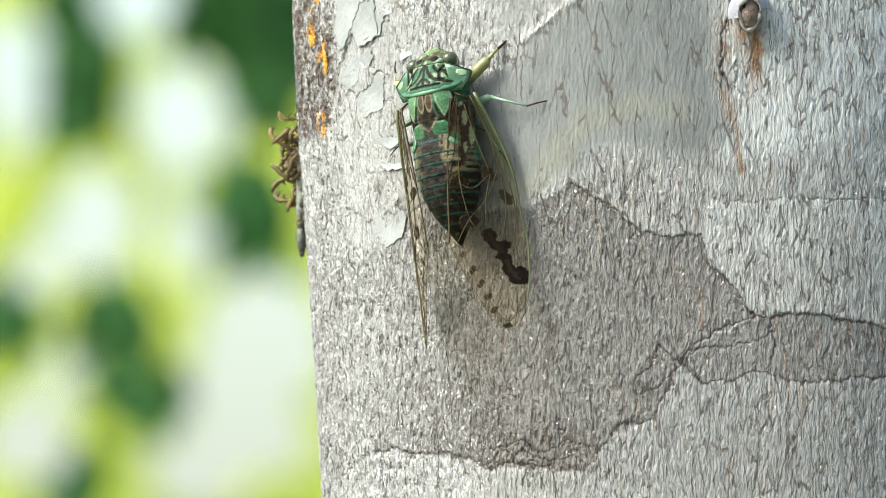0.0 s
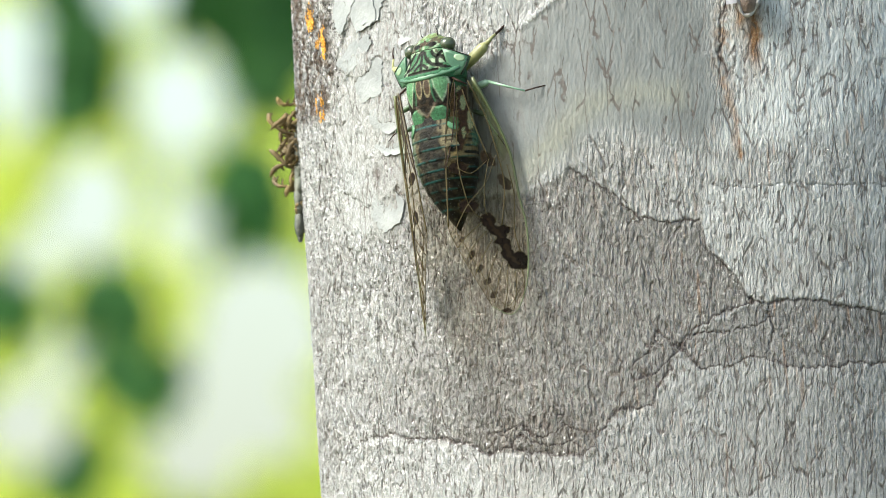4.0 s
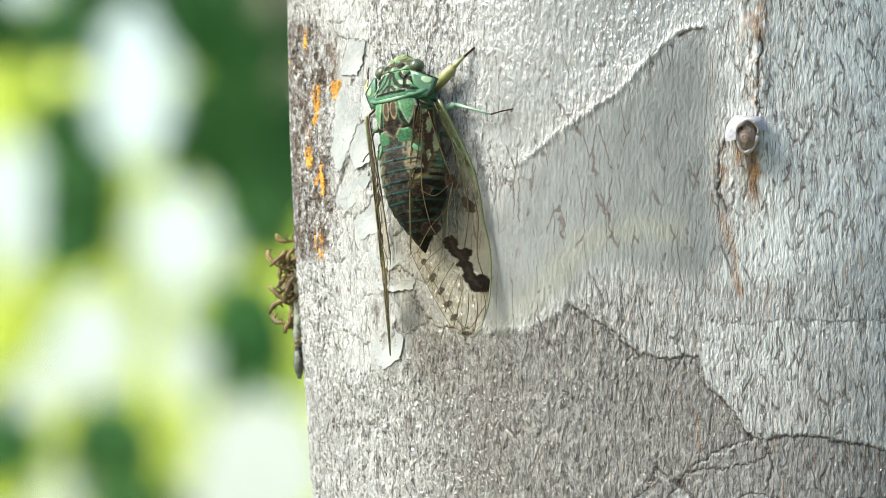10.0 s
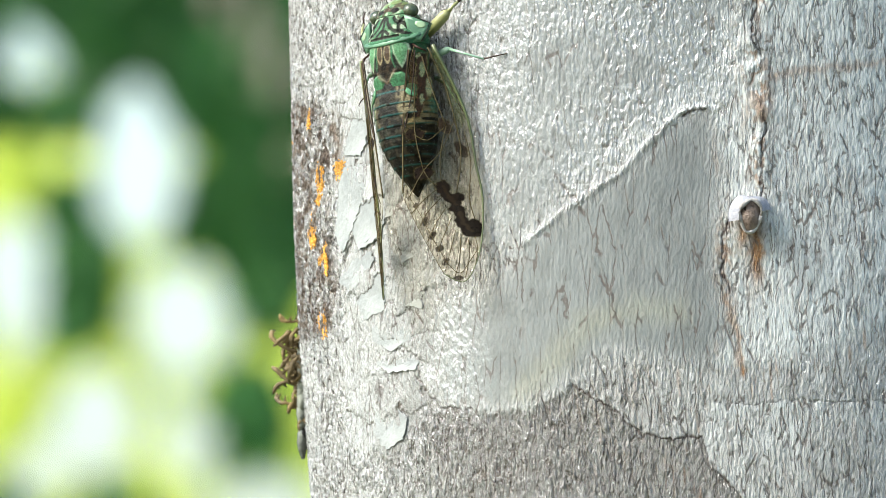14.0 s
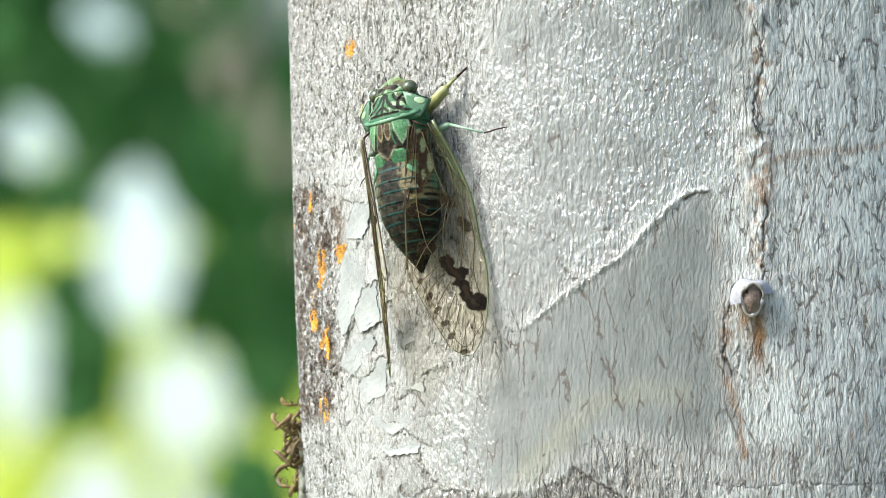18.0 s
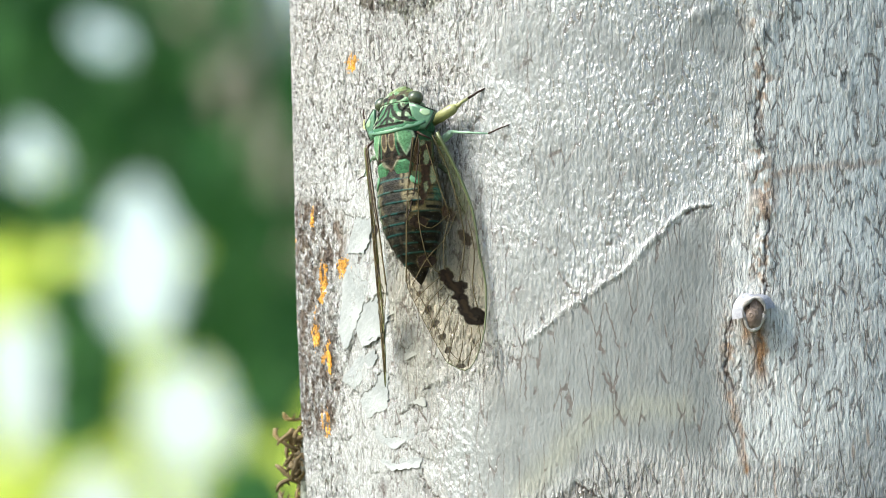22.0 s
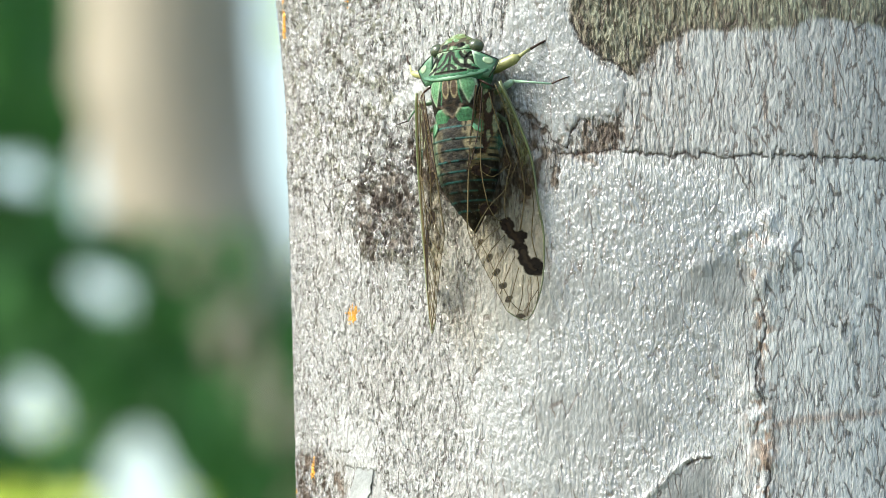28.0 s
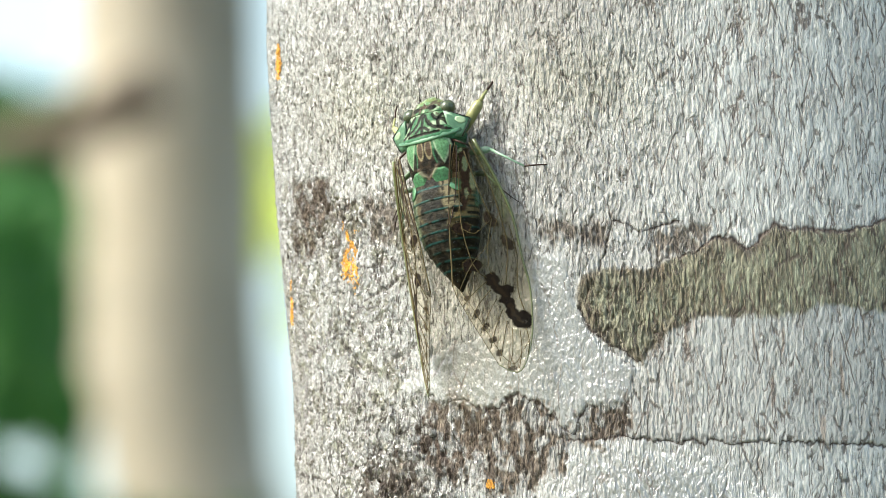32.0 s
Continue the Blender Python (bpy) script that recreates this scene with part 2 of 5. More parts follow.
def sheet(bm, outline, height, thick):
    """A closed plate: outline of (x, y), its height a function of (x, y), with thickness."""
    n = len(outline)
    cx, cy = sum(p[0] for p in outline) / n, sum(p[1] for p in outline) / n
    layers = []
    for dz in (0, -thick):
        rings = []
        for s in (1.0, 0.66, 0.33):
            rings.append([bm.verts.new((cx + (x - cx) * s, cy + (y - cy) * s, height(cx + (x - cx) * s, cy + (y - cy) * s) + dz))
                          for x, y in outline])
        layers.append((rings, bm.verts.new((cx, cy, height(cx, cy) + dz))))
    for (rings, mid), flip in zip(layers, (False, True)):
        for a, b in zip(rings, rings[1:]):
            for k in range(n):
                f = (a[k], a[(k + 1) % n], b[(k + 1) % n], b[k])
                bm.faces.new(f[::-1] if flip else f)
        for k in range(n):
            f = (rings[-1][k], rings[-1][(k + 1) % n], mid)
            bm.faces.new(f[::-1] if flip else f)
    top, low = layers[0][0][0], layers[1][0][0]
    for k in range(n):
        bm.faces.new((top[(k + 1) % n], top[k], low[k], low[(k + 1) % n]))
    return bm


def bend(points, steps=3):
    """A smooth line through points, closer set."""
    out = []
    pts = [points[0], *points, points[-1]]
    for i in range(1, len(pts) - 2):
        a, b, c, d = (Vector(p) for p in pts[i - 1:i + 3])
        for k in range(steps):
            t = k / steps
            out.append(0.5 * ((2 * b) + (c - a) * t + (2 * a - 5 * b + 4 * c - d) * t * t + (3 * b - a - 3 * c + d) * t ** 3))
    out.append(Vector(points[-1]))
    return out


# ---- the trunk ----
RADIUS, FLAT = 0.066, 2.2
EDGE_V = (-2600, -1465, -1165, -974, -865, -674, -510, -239, 0, 250, 400, 882, 1800)
EDGE_U = (400, 452, 472, 488, 497, 504, 511, 518, 523, 536, 547, 577, 630)


def height_of(v):
    """The height above ground at which the trunk meets the chart's row v."""
    return EYE.z + 2.41 * math.tan(PITCH + (441 - v) / FOCAL)


EDGE_Z = [height_of(v) for v in EDGE_V][::-1]
AXIS_X = [(u - 784) * 2.46 / FOCAL / math.cos(PITCH) + RADIUS for u in EDGE_U][::-1]


def axis(z):
    """The trunk leans and bends a little: its axis at a height."""
    return np.interp(z, EDGE_Z, AXIS_X)


def reach(a):
    """The trunk's radius at an angle: a circle with flattened sides."""
    return RADIUS / (np.abs(np.sin(a)) ** FLAT + np.abs(np.cos(a)) ** FLAT) ** (1 / FLAT)


def shell(a, z, out=0.0):
    """A place on the trunk, or out of it, at an angle from the camera's side and a height, and its normal."""
    def rim(b):
        r = float(reach(b))
        return Vector((r * math.sin(b), -r * math.cos(b), 0))
    along = (rim(a + 0.002) - rim(a - 0.002)).normalized()
    normal = Vector((along.y, -along.x, 0))
    return rim(a) + Vector((float(axis(z)), 0, z)) + normal * out, normal


def on_trunk(u, v, out=0.0):
    """Where the ray through the chart's (u, v) meets the trunk, or the shell out of it: place and normal."""
    way, a, z = ray(u, v), -0.6, height_of(v)
    best = None
    for rounds in range(3):
        span = (1.8, 0.08, 0.004)[rounds]
        mid = -0.5 if best is None else best[1]
        for k in range(-45, 46):
            b = mid + span * k / 45
            zz = z
            for _ in range(2):
                p, normal = shell(b, zz, out)
                q = p - EYE
                zz = EYE.z + way.z * math.hypot(q.x, q.y) / math.hypot(way.x, way.y)
            miss = abs((p.x - EYE.x) / (p.y - EYE.y) - way.x / way.y)
            if normal.y < 0.1 and (best is None or miss < best[0]):
                best = (miss, b, p, normal)
    return best[2], best[3]


def seat(u, v, out=0.0, heading=0.0):
    """A pose on the bark: z away from it, y up the trunk, turned counterclockwise by heading."""
    p, normal = on_trunk(u, v, out)
    up = Vector((0, 0, 1))
    right = up.cross(normal)
    m = Matrix((right, up, normal)).transposed().to_4x4()
    return Matrix.Translation(p) @ m @ pose(0, 0, 0, 0, 0, heading)


STEP = 0.00017
Z_LOW, Z_HIGH = height_of(960), height_of(-1580)


def ruffle(shape, across, along, seed):
    """Smooth noise on the bark's grid, with grain lengths in metres, from -1 to 1 or so."""
    rng = np.random.default_rng(seed)
    fy, fx = np.fft.fftfreq(shape[0])[:, None], np.fft.rfftfreq(shape[1])[None, :]
    g = np.exp(-2 * (np.pi ** 2) * ((fx * across / STEP) ** 2 + (fy * along / STEP) ** 2) / 4)
    f = np.fft.irfft2(np.fft.rfft2(rng.standard_normal(shape)) * g, s=shape)
    return f / (f.std() * 2)


def smooth(x, low, high):
    t = np.clip((x - low) / (high - low), 0, 1)
    return t * t * (3 - 2 * t)


def away(U, V, line):
    """The distance on the chart from a broken line, within a box round it."""
    far = np.full(U.shape, 999.0)
    xs, ys = [p[0] for p in line], [p[1] for p in line]
    rows = (U > min(xs) - 90) & (U < max(xs) + 90) & (V > min(ys) - 90) & (V < max(ys) + 90)
    if not rows.any():
        return far
    x, y, d = U[rows], V[rows], np.full(int(rows.sum()), 999.0)
    for (x0, y0), (x1, y1) in zip(line, line[1:]):
        dx, dy = x1 - x0, y1 - y0
        t = np.clip(((x - x0) * dx + (y - y0) * dy) / (dx * dx + dy * dy + 1e-9), 0, 1)
        d = np.minimum(d, np.hypot(x - x0 - t * dx, y - y0 - t * dy))
    far[rows] = d
    return far


def inside(U, V, line, soft=6.0):
    """1 within a closed line on the chart, 0 outside, with a soft edge."""
    xs, ys = [p[0] for p in line], [p[1] for p in line]
    result = np.zeros(U.shape)
    rows = (U > min(xs) - soft) & (U < max(xs) + soft) & (V > min(ys) - soft) & (V < max(ys) + soft)
    if not rows.any():
        return result
    x, y = U[rows], V[rows]
    odd, d = np.zeros(x.shape, bool), np.full(x.shape, 999.0)
    for (x0, y0), (x1, y1) in zip(line, [*line[1:], line[0]]):
        dx, dy = x1 - x0, y1 - y0
        if y0 != y1:
            odd ^= ((y0 > y) != (y1 > y)) & (x < dx * (y - y0) / dy + x0)
        t = np.clip(((x - x0) * dx + (y - y0) * dy) / (dx * dx + dy * dy + 1e-9), 0, 1)
        d = np.minimum(d, np.hypot(x - x0 - t * dx, y - y0 - t * dy))
    result[rows] = smooth(np.where(odd, d, -d), -soft, soft)
    return result


def spot(U, V, u, v, ru, rv):
    """A soft round spot."""
    return np.exp(-((U - u) / ru) ** 2 - ((V - v) / rv) ** 2)


# outlines of the bark's patches and lines of its cracks, on the chart
PINK_PATCH = [(500, 480), (640, 470), (740, 310), (765, 345), (790, 365), (880, 374), (960, 362), (1012, 326), (1060, 352),
              (1110, 388), (1132, 415), (1245, 418), (1258, 475), (1300, 510), (1335, 560), (1240, 605), (1190, 665),
              (1160, 735), (1055, 800), (1028, 838), (860, 826), (670, 796), (600, 850), (500, 880)]
PINK_BAND = [(1012, 326), (1065, 268), (1150, 285), (1250, 292), (1400, 282), (1480, 250), (1640, 190), (1640, 352),
             (1260, 355), (1245, 418), (1132, 415), (1060, 352)]
PINK_TONGUE = [(1375, 565), (1440, 555), (1500, 570), (1640, 590), (1640, 660), (1470, 678), (1400, 675), (1350, 655), (1240, 680),
               (1200, 660), (1240, 610), (1335, 565)]
SMOOTH_FIELD = [(925, 60), (1000, 10), (1090, -50), (1190, -140), (1250, -165), (1275, -50), (1270, 120), (1290, 230),
                (1250, 285), (1080, 265), (1010, 315), (900, 368), (790, 360), (750, 300), (770, 180), (880, 150)]
UPPER_SMOOTH = [(840, -450), (920, -560), (1000, -690), (1160, -700), (1270, -660), (1340, -580), (1330, -480), (1290, -390),
                (1275, -180), (1200, -165), (1090, -55), (1000, 5), (925, 65), (860, 60), (850, -100), (830, -300)]
ALGAE_BAND = [(1252, -1062), (1302, -1042), (1342, -1082), (1402, -1077), (1452, -1067), (1640, -1115), (1640, -915), (1482, -937),
              (1422, -942), (1382, -922), (1212, -922), (1162, -897), (1112, -837), (1072, -867), (1032, -887), (997, -937),
              (1002, -987), (1042, -1007), (1122, -1007), (1182, -1027)]
PALE_SHIELD = [(922, -1037), (982, -1027), (992, -937), (1032, -877), (1102, -827), (1092, -777), (1012, -767), (987, -717),
               (942, -767), (892, -782), (832, -752), (765, -780), (690, -790), (760, -860), (880, -900)]
PALE_ARCH = [(1112, -837), (1162, -897), (1212, -922), (1382, -922), (1422, -942), (1482, -937), (1640, -915), (1640, -690),
             (1480, -697), (1380, -702), (1180, -697), (1092, -707), (1092, -777)]
BROWN_CRUST = [(762, -767), (802, -777), (832, -752), (867, -767), (892, -782), (942, -767), (967, -727), (992, -717), (1012, -767),
               (1092, -777), (1087, -697), (982, -687), (972, -637), (900, -610), (840, -600), (760, -620), (700, -690), (720, -740)]
BROWN_STRIP = [(500, -180), (560, -180), (600, -150), (608, -60), (575, -20), (590, 60), (600, 150), (590, 230), (560, 240), (510, 260)]
GREY_CRACKLE = [(480, -1160), (700, -1130), (740, -1050), (690, -900), (720, -780), (700, -640), (790, -520), (700, -480), (640, -520),
                (560, -640), (480, -640)]
BROWN_KNOT = [(495, -1160), (570, -1165), (575, -1110), (545, -1030), (500, -1020)]
BROWN_SCRAPS = [[(565, -1120), (640, -1145), (700, -1125), (700, -1060), (620, -1045), (585, -1070)],
                [(890, -1100), (960, -1085), (1062, -1092), (1050, -1040), (1000, -1050), (935, -1062)],
                [(1135, -1082), (1232, -1084), (1240, -1042), (1180, -1028), (1128, -1010)],
                [(610, -640), (720, -700), (760, -640), (720, -520), (650, -500), (625, -560)]]
MOTTLE = [(860, 790), (900, 765), (990, 745), (1060, 770), (1055, 800), (1028, 836), (960, 826), (870, 824)]
CRACKS = [
    ([(1205, -150), (1228, -162), (1252, -166)], 2.2),
    ([(1012, 326), (1060, 352), (1110, 388), (1132, 415), (1245, 418)], 2.2),
    ([(1245, 418), (1258, 475), (1300, 510), (1335, 562)], 1.3),
    ([(1335, 562), (1280, 575), (1240, 605), (1205, 640), (1160, 612), (1150, 650), (1120, 680), (1120, 702), (1155, 690), (1190, 655),
      (1235, 622)], 2.0),
    ([(1210, 640), (1250, 680), (1350, 655), (1400, 675), (1470, 677), (1620, 664)], 1.8),
    ([(1335, 560), (1375, 565), (1440, 555), (1500, 570), (1620, 588)], 2.0),
    ([(1360, 570), (1380, 605), (1350, 650)], 1.2),
    ([(1190, 660), (1165, 725), (1155, 742), (1100, 755), (1057, 800), (1028, 838), (960, 827), (900, 815), (860, 826), (790, 806),
      (670, 796)], 2.4),
    ([(860, 826), (880, 792), (920, 776), (960, 800), (1000, 774), (1052, 792)], 1.8), ([(900, 815), (930, 795), (975, 816), (1010, 800), (1030, 822)], 1.8),
    ([(870, 790), (900, 800), (925, 822)], 1.4), ([(975, 745), (1000, 760), (990, 780)], 1.4), ([(600, 850), (640, 812), (670, 796)], 1.2),
    ([(1235, 622), (1290, 610), (1345, 600), (1380, 588)], 1.4), ([(1205, 640), (1225, 665), (1250, 680)], 1.8),
    ([(642, -1025), (636, -960)], 3.0), ([(545, -1130), (549, -1075)], 2.5), ([(640, -690), (650, -620), (668, -560), (690, -532)], 3.0),
    ([(1260, 356), (1400, 352), (1600, 352)], 0.9),
    ([(740, 310), (765, 345), (790, 365), (835, 366)], 2.0),
    ([(600, 535), (680, 540)], 0.8), ([(800, 620), (850, 625), (890, 665), (900, 735)], 0.9),
    ([(1252, -1062), (1302, -1042), (1342, -1082), (1402, -1077), (1452, -1067), (1620, -1110)], 4.2),
    ([(1182, -1027), (1252, -1062)], 2.0), ([(1042, -1007), (1060, -1090), (1110, -1070), (1182, -1090)], 1.5),
    ([(982, -700), (1092, -707), (1180, -697), (1380, -702), (1480, -697), (1600, -684)], 2.0),
    ([(997, -937), (1032, -887), (1072, -867), (1112, -837)], 1.6),
    ([(765, -775), (802, -777), (832, -752), (867, -767), (892, -782), (942, -767), (967, -727), (992, -717), (1012, -767)], 1.8),
    ([(500, -640), (560, -635), (620, -660), (700, -720)], 2.0), ([(505, -850), (560, -870), (640, -960), (720, -1010)], 2.0),
    ([(622, -620), (640, -560), (655, -530), (700, -590)], 2.4), ([(590, -1110), (575, -1020), (640, -1010), (660, -960)], 2.0),
    ([(1330, -480), (1345, -400), (1325, -320), (1345, -260)], 2.0),
    ([(1355, -160), (1350, -60), (1340, 20)], 1.6), ([(1300, -10), (1280, 60), (1275, 130), (1290, 165)], 2.2),
]


def build_trunk(tree):
    """The trunk: one closed skin, fine where the bark is seen near, with plates, fissures and patches."""
    fine_a = np.arange(-1.78, 0.62, STEP / RADIUS / 1.04)
    a = np.concatenate([fine_a, np.linspace(0.62, 2 * math.pi - 1.78, 60)[1:-1]])
    fine_z = np.arange(Z_LOW, Z_HIGH, STEP)
    z = np.concatenate([np.linspace(0.0, Z_LOW, 40)[:-1], fine_z, np.linspace(Z_HIGH, 6.0, 60)[1:]])
    na, nz, fa = len(a), len(z), len(fine_a)
    k0, k1 = 39, 39 + len(fine_z)
    r = reach(a)[None, :] * np.ones((nz, 1))
    flare = 1 + 0.5 * np.exp(-z / 0.18) + 0.12 * np.clip(1.6 - z, 0, 2) * 0.3
    flare = flare * (1 - 0.97 * np.clip((z - 2.2) / 3.8, 0, 1) ** 1.5)
    x0 = axis(z)[:, None]
    A, Zg = np.meshgrid(a, z)
    h = np.zeros((nz, na))
    # the chart's place of each point of the fine skin
    px, py = (x0 + r * np.sin(A))[k0:k1, :fa], (-r * np.cos(A))[k0:k1, :fa]
    qx, qy, qz = px - EYE.x, py - EYE.y, Zg[k0:k1, :fa] - EYE.z
    up = np.arctan2(qz, np.hypot(qx, qy))
    U = 784 + FOCAL * np.arctan2(qx, qy) * np.cos(up)
    V = 441 - FOCAL * (up - PITCH)
    back = A[k0:k1, :fa] < -1.5
    U = np.where(back, EDGE_U[8] - 60 + 0 * U, U)
    shape = U.shape
    wob = ruffle(shape, 0.0016, 0.0016, 3), ruffle(shape, 0.0016, 0.0016, 4)
    tiny = ruffle(shape, 0.0004, 0.0005, 5), ruffle(shape, 0.0004, 0.0005, 6)
    Uw, Vw = U + 5 * wob[0] + 3.0 * tiny[0], V + 5 * wob[1] + 3.0 * tiny[1]
    pink_and_shade = np.maximum(inside(Uw, Vw, PINK_PATCH), np.maximum(0.4 * inside(Uw, Vw, PINK_BAND, 12), 0.85 * inside(Uw, Vw, PINK_TONGUE)))
    # the patch's lit left end: its brightness is put into the colour
    pink_and_shade = pink_and_shade * (0.12 + 0.88 * smooth(U + 30 * wob[0], 600, 860))
    algae = inside(Uw, Vw, ALGAE_BAND)
    pale = np.maximum(np.maximum(inside(Uw, Vw, SMOOTH_FIELD, 40), 0.95 * inside(Uw, Vw, UPPER_SMOOTH, 60)), inside(Uw, Vw, PALE_SHIELD))
    arch = inside(Uw, Vw, PALE_ARCH)
    # tints the arch too, and darkens the lower right in place of shade
    pink_and_shade = np.maximum(np.maximum(pink_and_shade, 0.35 * arch), 0.4 * smooth(V + 20 * wob[0], 560, 700) * smooth(U, 800, 1100))
    Ub, Vb = Uw + 9 * tiny[0] + 8 * wob[1], Vw + 9 * tiny[1] + 8 * wob[0]
    brown = np.maximum(inside(Ub, Vb, BROWN_CRUST, 9), np.maximum(inside(Uw, Vw, BROWN_STRIP, 12) * smooth(wob[1] + tiny[0], -1.3, -0.2), inside(Uw, Vw, BROWN_KNOT, 10)))
    for line in BROWN_SCRAPS:
        brown = np.maximum(brown, 0.85 * inside(Ub, Vb, line, 12))
    brown = np.maximum(brown, 0.3 * inside(Uw, Vw, MOTTLE, 10)) * (0.25 + 0.75 * smooth(ruffle(shape, 0.0009, 0.0014, 17) + 0.4 * tiny[1], -0.5, 0.15))
    ring = algae * (1 - inside(Uw, Vw, ALGAE_BAND, 40)) * 2 * (1 - smooth(U, 1230, 1400))
    brown = np.maximum(brown, 0.8 * np.clip(ring, 0, 1))
    grey = inside(Uw, Vw, GREY_CRACKLE, 20)
    soot = grey * smooth(wob[1] + 0.8 * tiny[0] + 0.5 * tiny[1], 0.1, 0.7)
    algae = np.maximum(algae, 0.8 * soot)
    left = 1 - smooth(U, 640, 900)
    # fissures: long and wandering on the far flank, short upright grains elsewhere
    arc = (fine_a * RADIUS * 1.04)[None, :] + 0 * U
    def fissure(spacing, seed, width, gate):
        k = spacing / 0.0019
        w = arc / spacing + (0.7 * ruffle(shape, 0.0022 * k, 0.005 * k, seed) + 0.38 * ruffle(shape, 0.0009 * k, 0.0014 * k, seed + 3) + 0.16 * ruffle(shape, 0.0004, 0.0007, seed + 1))
        d = np.abs(w - np.round(w)) * spacing
        open_ = smooth(ruffle(shape, 0.0008 * k, 0.0024 * k, seed + 2), gate, gate + 0.25)
        return np.exp(-(d / width) ** 2) * open_, np.cos(2 * np.pi * w) * -1
    split_a, pillow_a = fissure(0.0019, 30, 0.00016, -0.2)
    split_b, pillow_b = fissure(0.0012, 40, 0.00015, 0.0)
    split_d = fissure(0.00085, 70, 0.00017, -0.1)[0]
    grain, micro = ruffle(shape, 0.00022, 0.0010, 8), ruffle(shape, 0.00018, 0.0004, 9)
    swell, broad = ruffle(shape, 0.006, 0.008, 10), ruffle(shape, 0.02, 0.03, 11)
    flank = smooth(U, 1000, 1330)
    calm = np.clip(pale, 0, 1)
    fur = inside(Uw, Vw, UPPER_SMOOTH, 26)
    calm = calm * (1 - 0.25 * fur)
    rough = (0.9 + 0.7 * brown + 0.8 * left + 0.4 * algae + 0.5 * grey) * (1 - 0.85 * calm) * (1 - 0.8 * flank)
    fiss = np.clip(0.25 + 0.75 * flank + 0.25 * arch + 0.1 * pink_and_shade, 0, 1) * (1 - 0.7 * calm * (1 - 0.3 * flank))
    split = np.maximum(split_a, 0.7 * split_b) * fiss
    crust = inside(Ub, Vb, [(612, -745), (690, -755), (765, -725), (800, -640), (820, -560), (750, -530), (700, -510), (655, -520), (628, -600)], 22)
    rough = rough + 0.9 * crust
    h_mm = rough * (0.21 * smooth(grain, -0.1, 0.6) + 0.04 * micro - 0.13 * split_d) - 0.07 * split + fiss * (0.010 * pillow_a + 0.006 * pillow_b)
    h_mm += 0.05 * swell + 0.3 * broad + 0.02 * micro
    # angular plates that lift off beside the strip, and the finer crust higher up
    zone = inside(Uw, Vw, [(575, -230), (640, -215), (690, -60), (740, 40), (775, 120), (765, 340), (705, 450), (620, 440), (600, 300), (610, 100)], 14)
    lip = np.zeros(shape)
    for weight, spacing, tall, tallest, seed in ((zone, 46, 62, 0.35, 51), (grey, 15, 38, 0.3, 52)):
        rows = weight > 0.02
        x, y = U[rows] + (7 if seed == 51 else 14) * wob[0][rows] + 4 * tiny[0][rows], V[rows] + (7 if seed == 51 else 14) * wob[1][rows] + 4 * tiny[1][rows]
        rng = np.random.default_rng(seed)
        near, second, level, which = np.full(x.shape, 1e9), np.full(x.shape, 1e9), np.zeros(x.shape), np.zeros(x.shape, int)
        count = 0
        for gu in np.arange(x.min() - spacing, x.max() + spacing, spacing):
            for gv in np.arange(y.min() - tall, y.max() + tall, tall):
                su, sv, lift, tip, roll = gu + rng.uniform(0, spacing), gv + rng.uniform(0, tall), rng.uniform(0, 1) ** 1.3, rng.uniform(-0.1, 0.4), rng.uniform(-0.2, 0.4)
                box = (np.abs(x - su) < 2.2 * spacing) & (np.abs(y - sv) < 2.2 * tall)
                count += 1
                if not box.any():
                    continue
                dx, dy = (x[box] - su) / spacing, (y[box] - sv) / tall
                d = np.hypot(dx, dy)
                n0, s0, l0, w0 = near[box], second[box], level[box], which[box]
                won = d < n0
                s0 = np.where(won, n0, np.minimum(s0, d))
                near[box], second[box] = np.where(won, d, n0), s0
                level[box], which[box] = np.where(won, lift + tip * dy + roll * dx, l0), np.where(won, count, w0)
        seam = 1 - smooth((second - near) * spacing, 0.6, 2.6)
        patchy = smooth(ruffle(shape, 0.0015, 0.003, seed + 5)[rows], -0.3 if seed == 51 else 0.1, 0.4)
        h_mm[rows] = h_mm[rows] * (1 - (0.75 if seed == 51 else 0.2) * weight[rows]) + weight[rows] * tallest * (level - 0.25 * seam)
        lip[rows] = np.maximum(lip[rows], weight[rows] * seam * patchy)
    pale = np.maximum(pale, 0.55 * zone)
    # patch rims: each patch lies a little lower or higher than its neighbours
    h_mm += 0.22 * (algae - 0.8 * soot) - 0.16 * pink_and_shade + 0.28 * inside(Uw, Vw, PALE_SHIELD) + 0.2 * arch - 0.15 * brown
    # the slanting ridge, the scar, the knob below the stub
    ridge = away(U + 2 * wob[0], V + 2 * wob[1], [(925, 75), (1000, 12), (1090, -48), (1150, -110), (1205, -160), (1250, -168)])
    h_mm += 0.26 * np.exp(-(ridge / 6.0) ** 2) * (1 + 0.15 * wob[0])
    scar = away(Uw, Vw, [(1330, -570), (1345, -480), (1340, -380), (1330, -300), (1350, -150), (1345, -20)])
    h_mm += 0.5 * np.exp(-(scar / 26) ** 2) * (0.6 + 0.6 * wob[0])
    h_mm += 0.3 * np.exp(-(away(Uw, Vw, [(1235, -505), (1290, -560), (1332, -592), (1362, -560), (1380, -520)]) / 22) ** 2) * (1 + 0.7 * wob[1]) + 1.1 * spot(U, V, 1328, 40, 44, 46)
    knot = np.hypot((U - 1490) / 0.55, V + 388)
    h_mm += 0.15 * np.exp(-((knot - 20) / 7) ** 2)
    dark = np.zeros(shape)
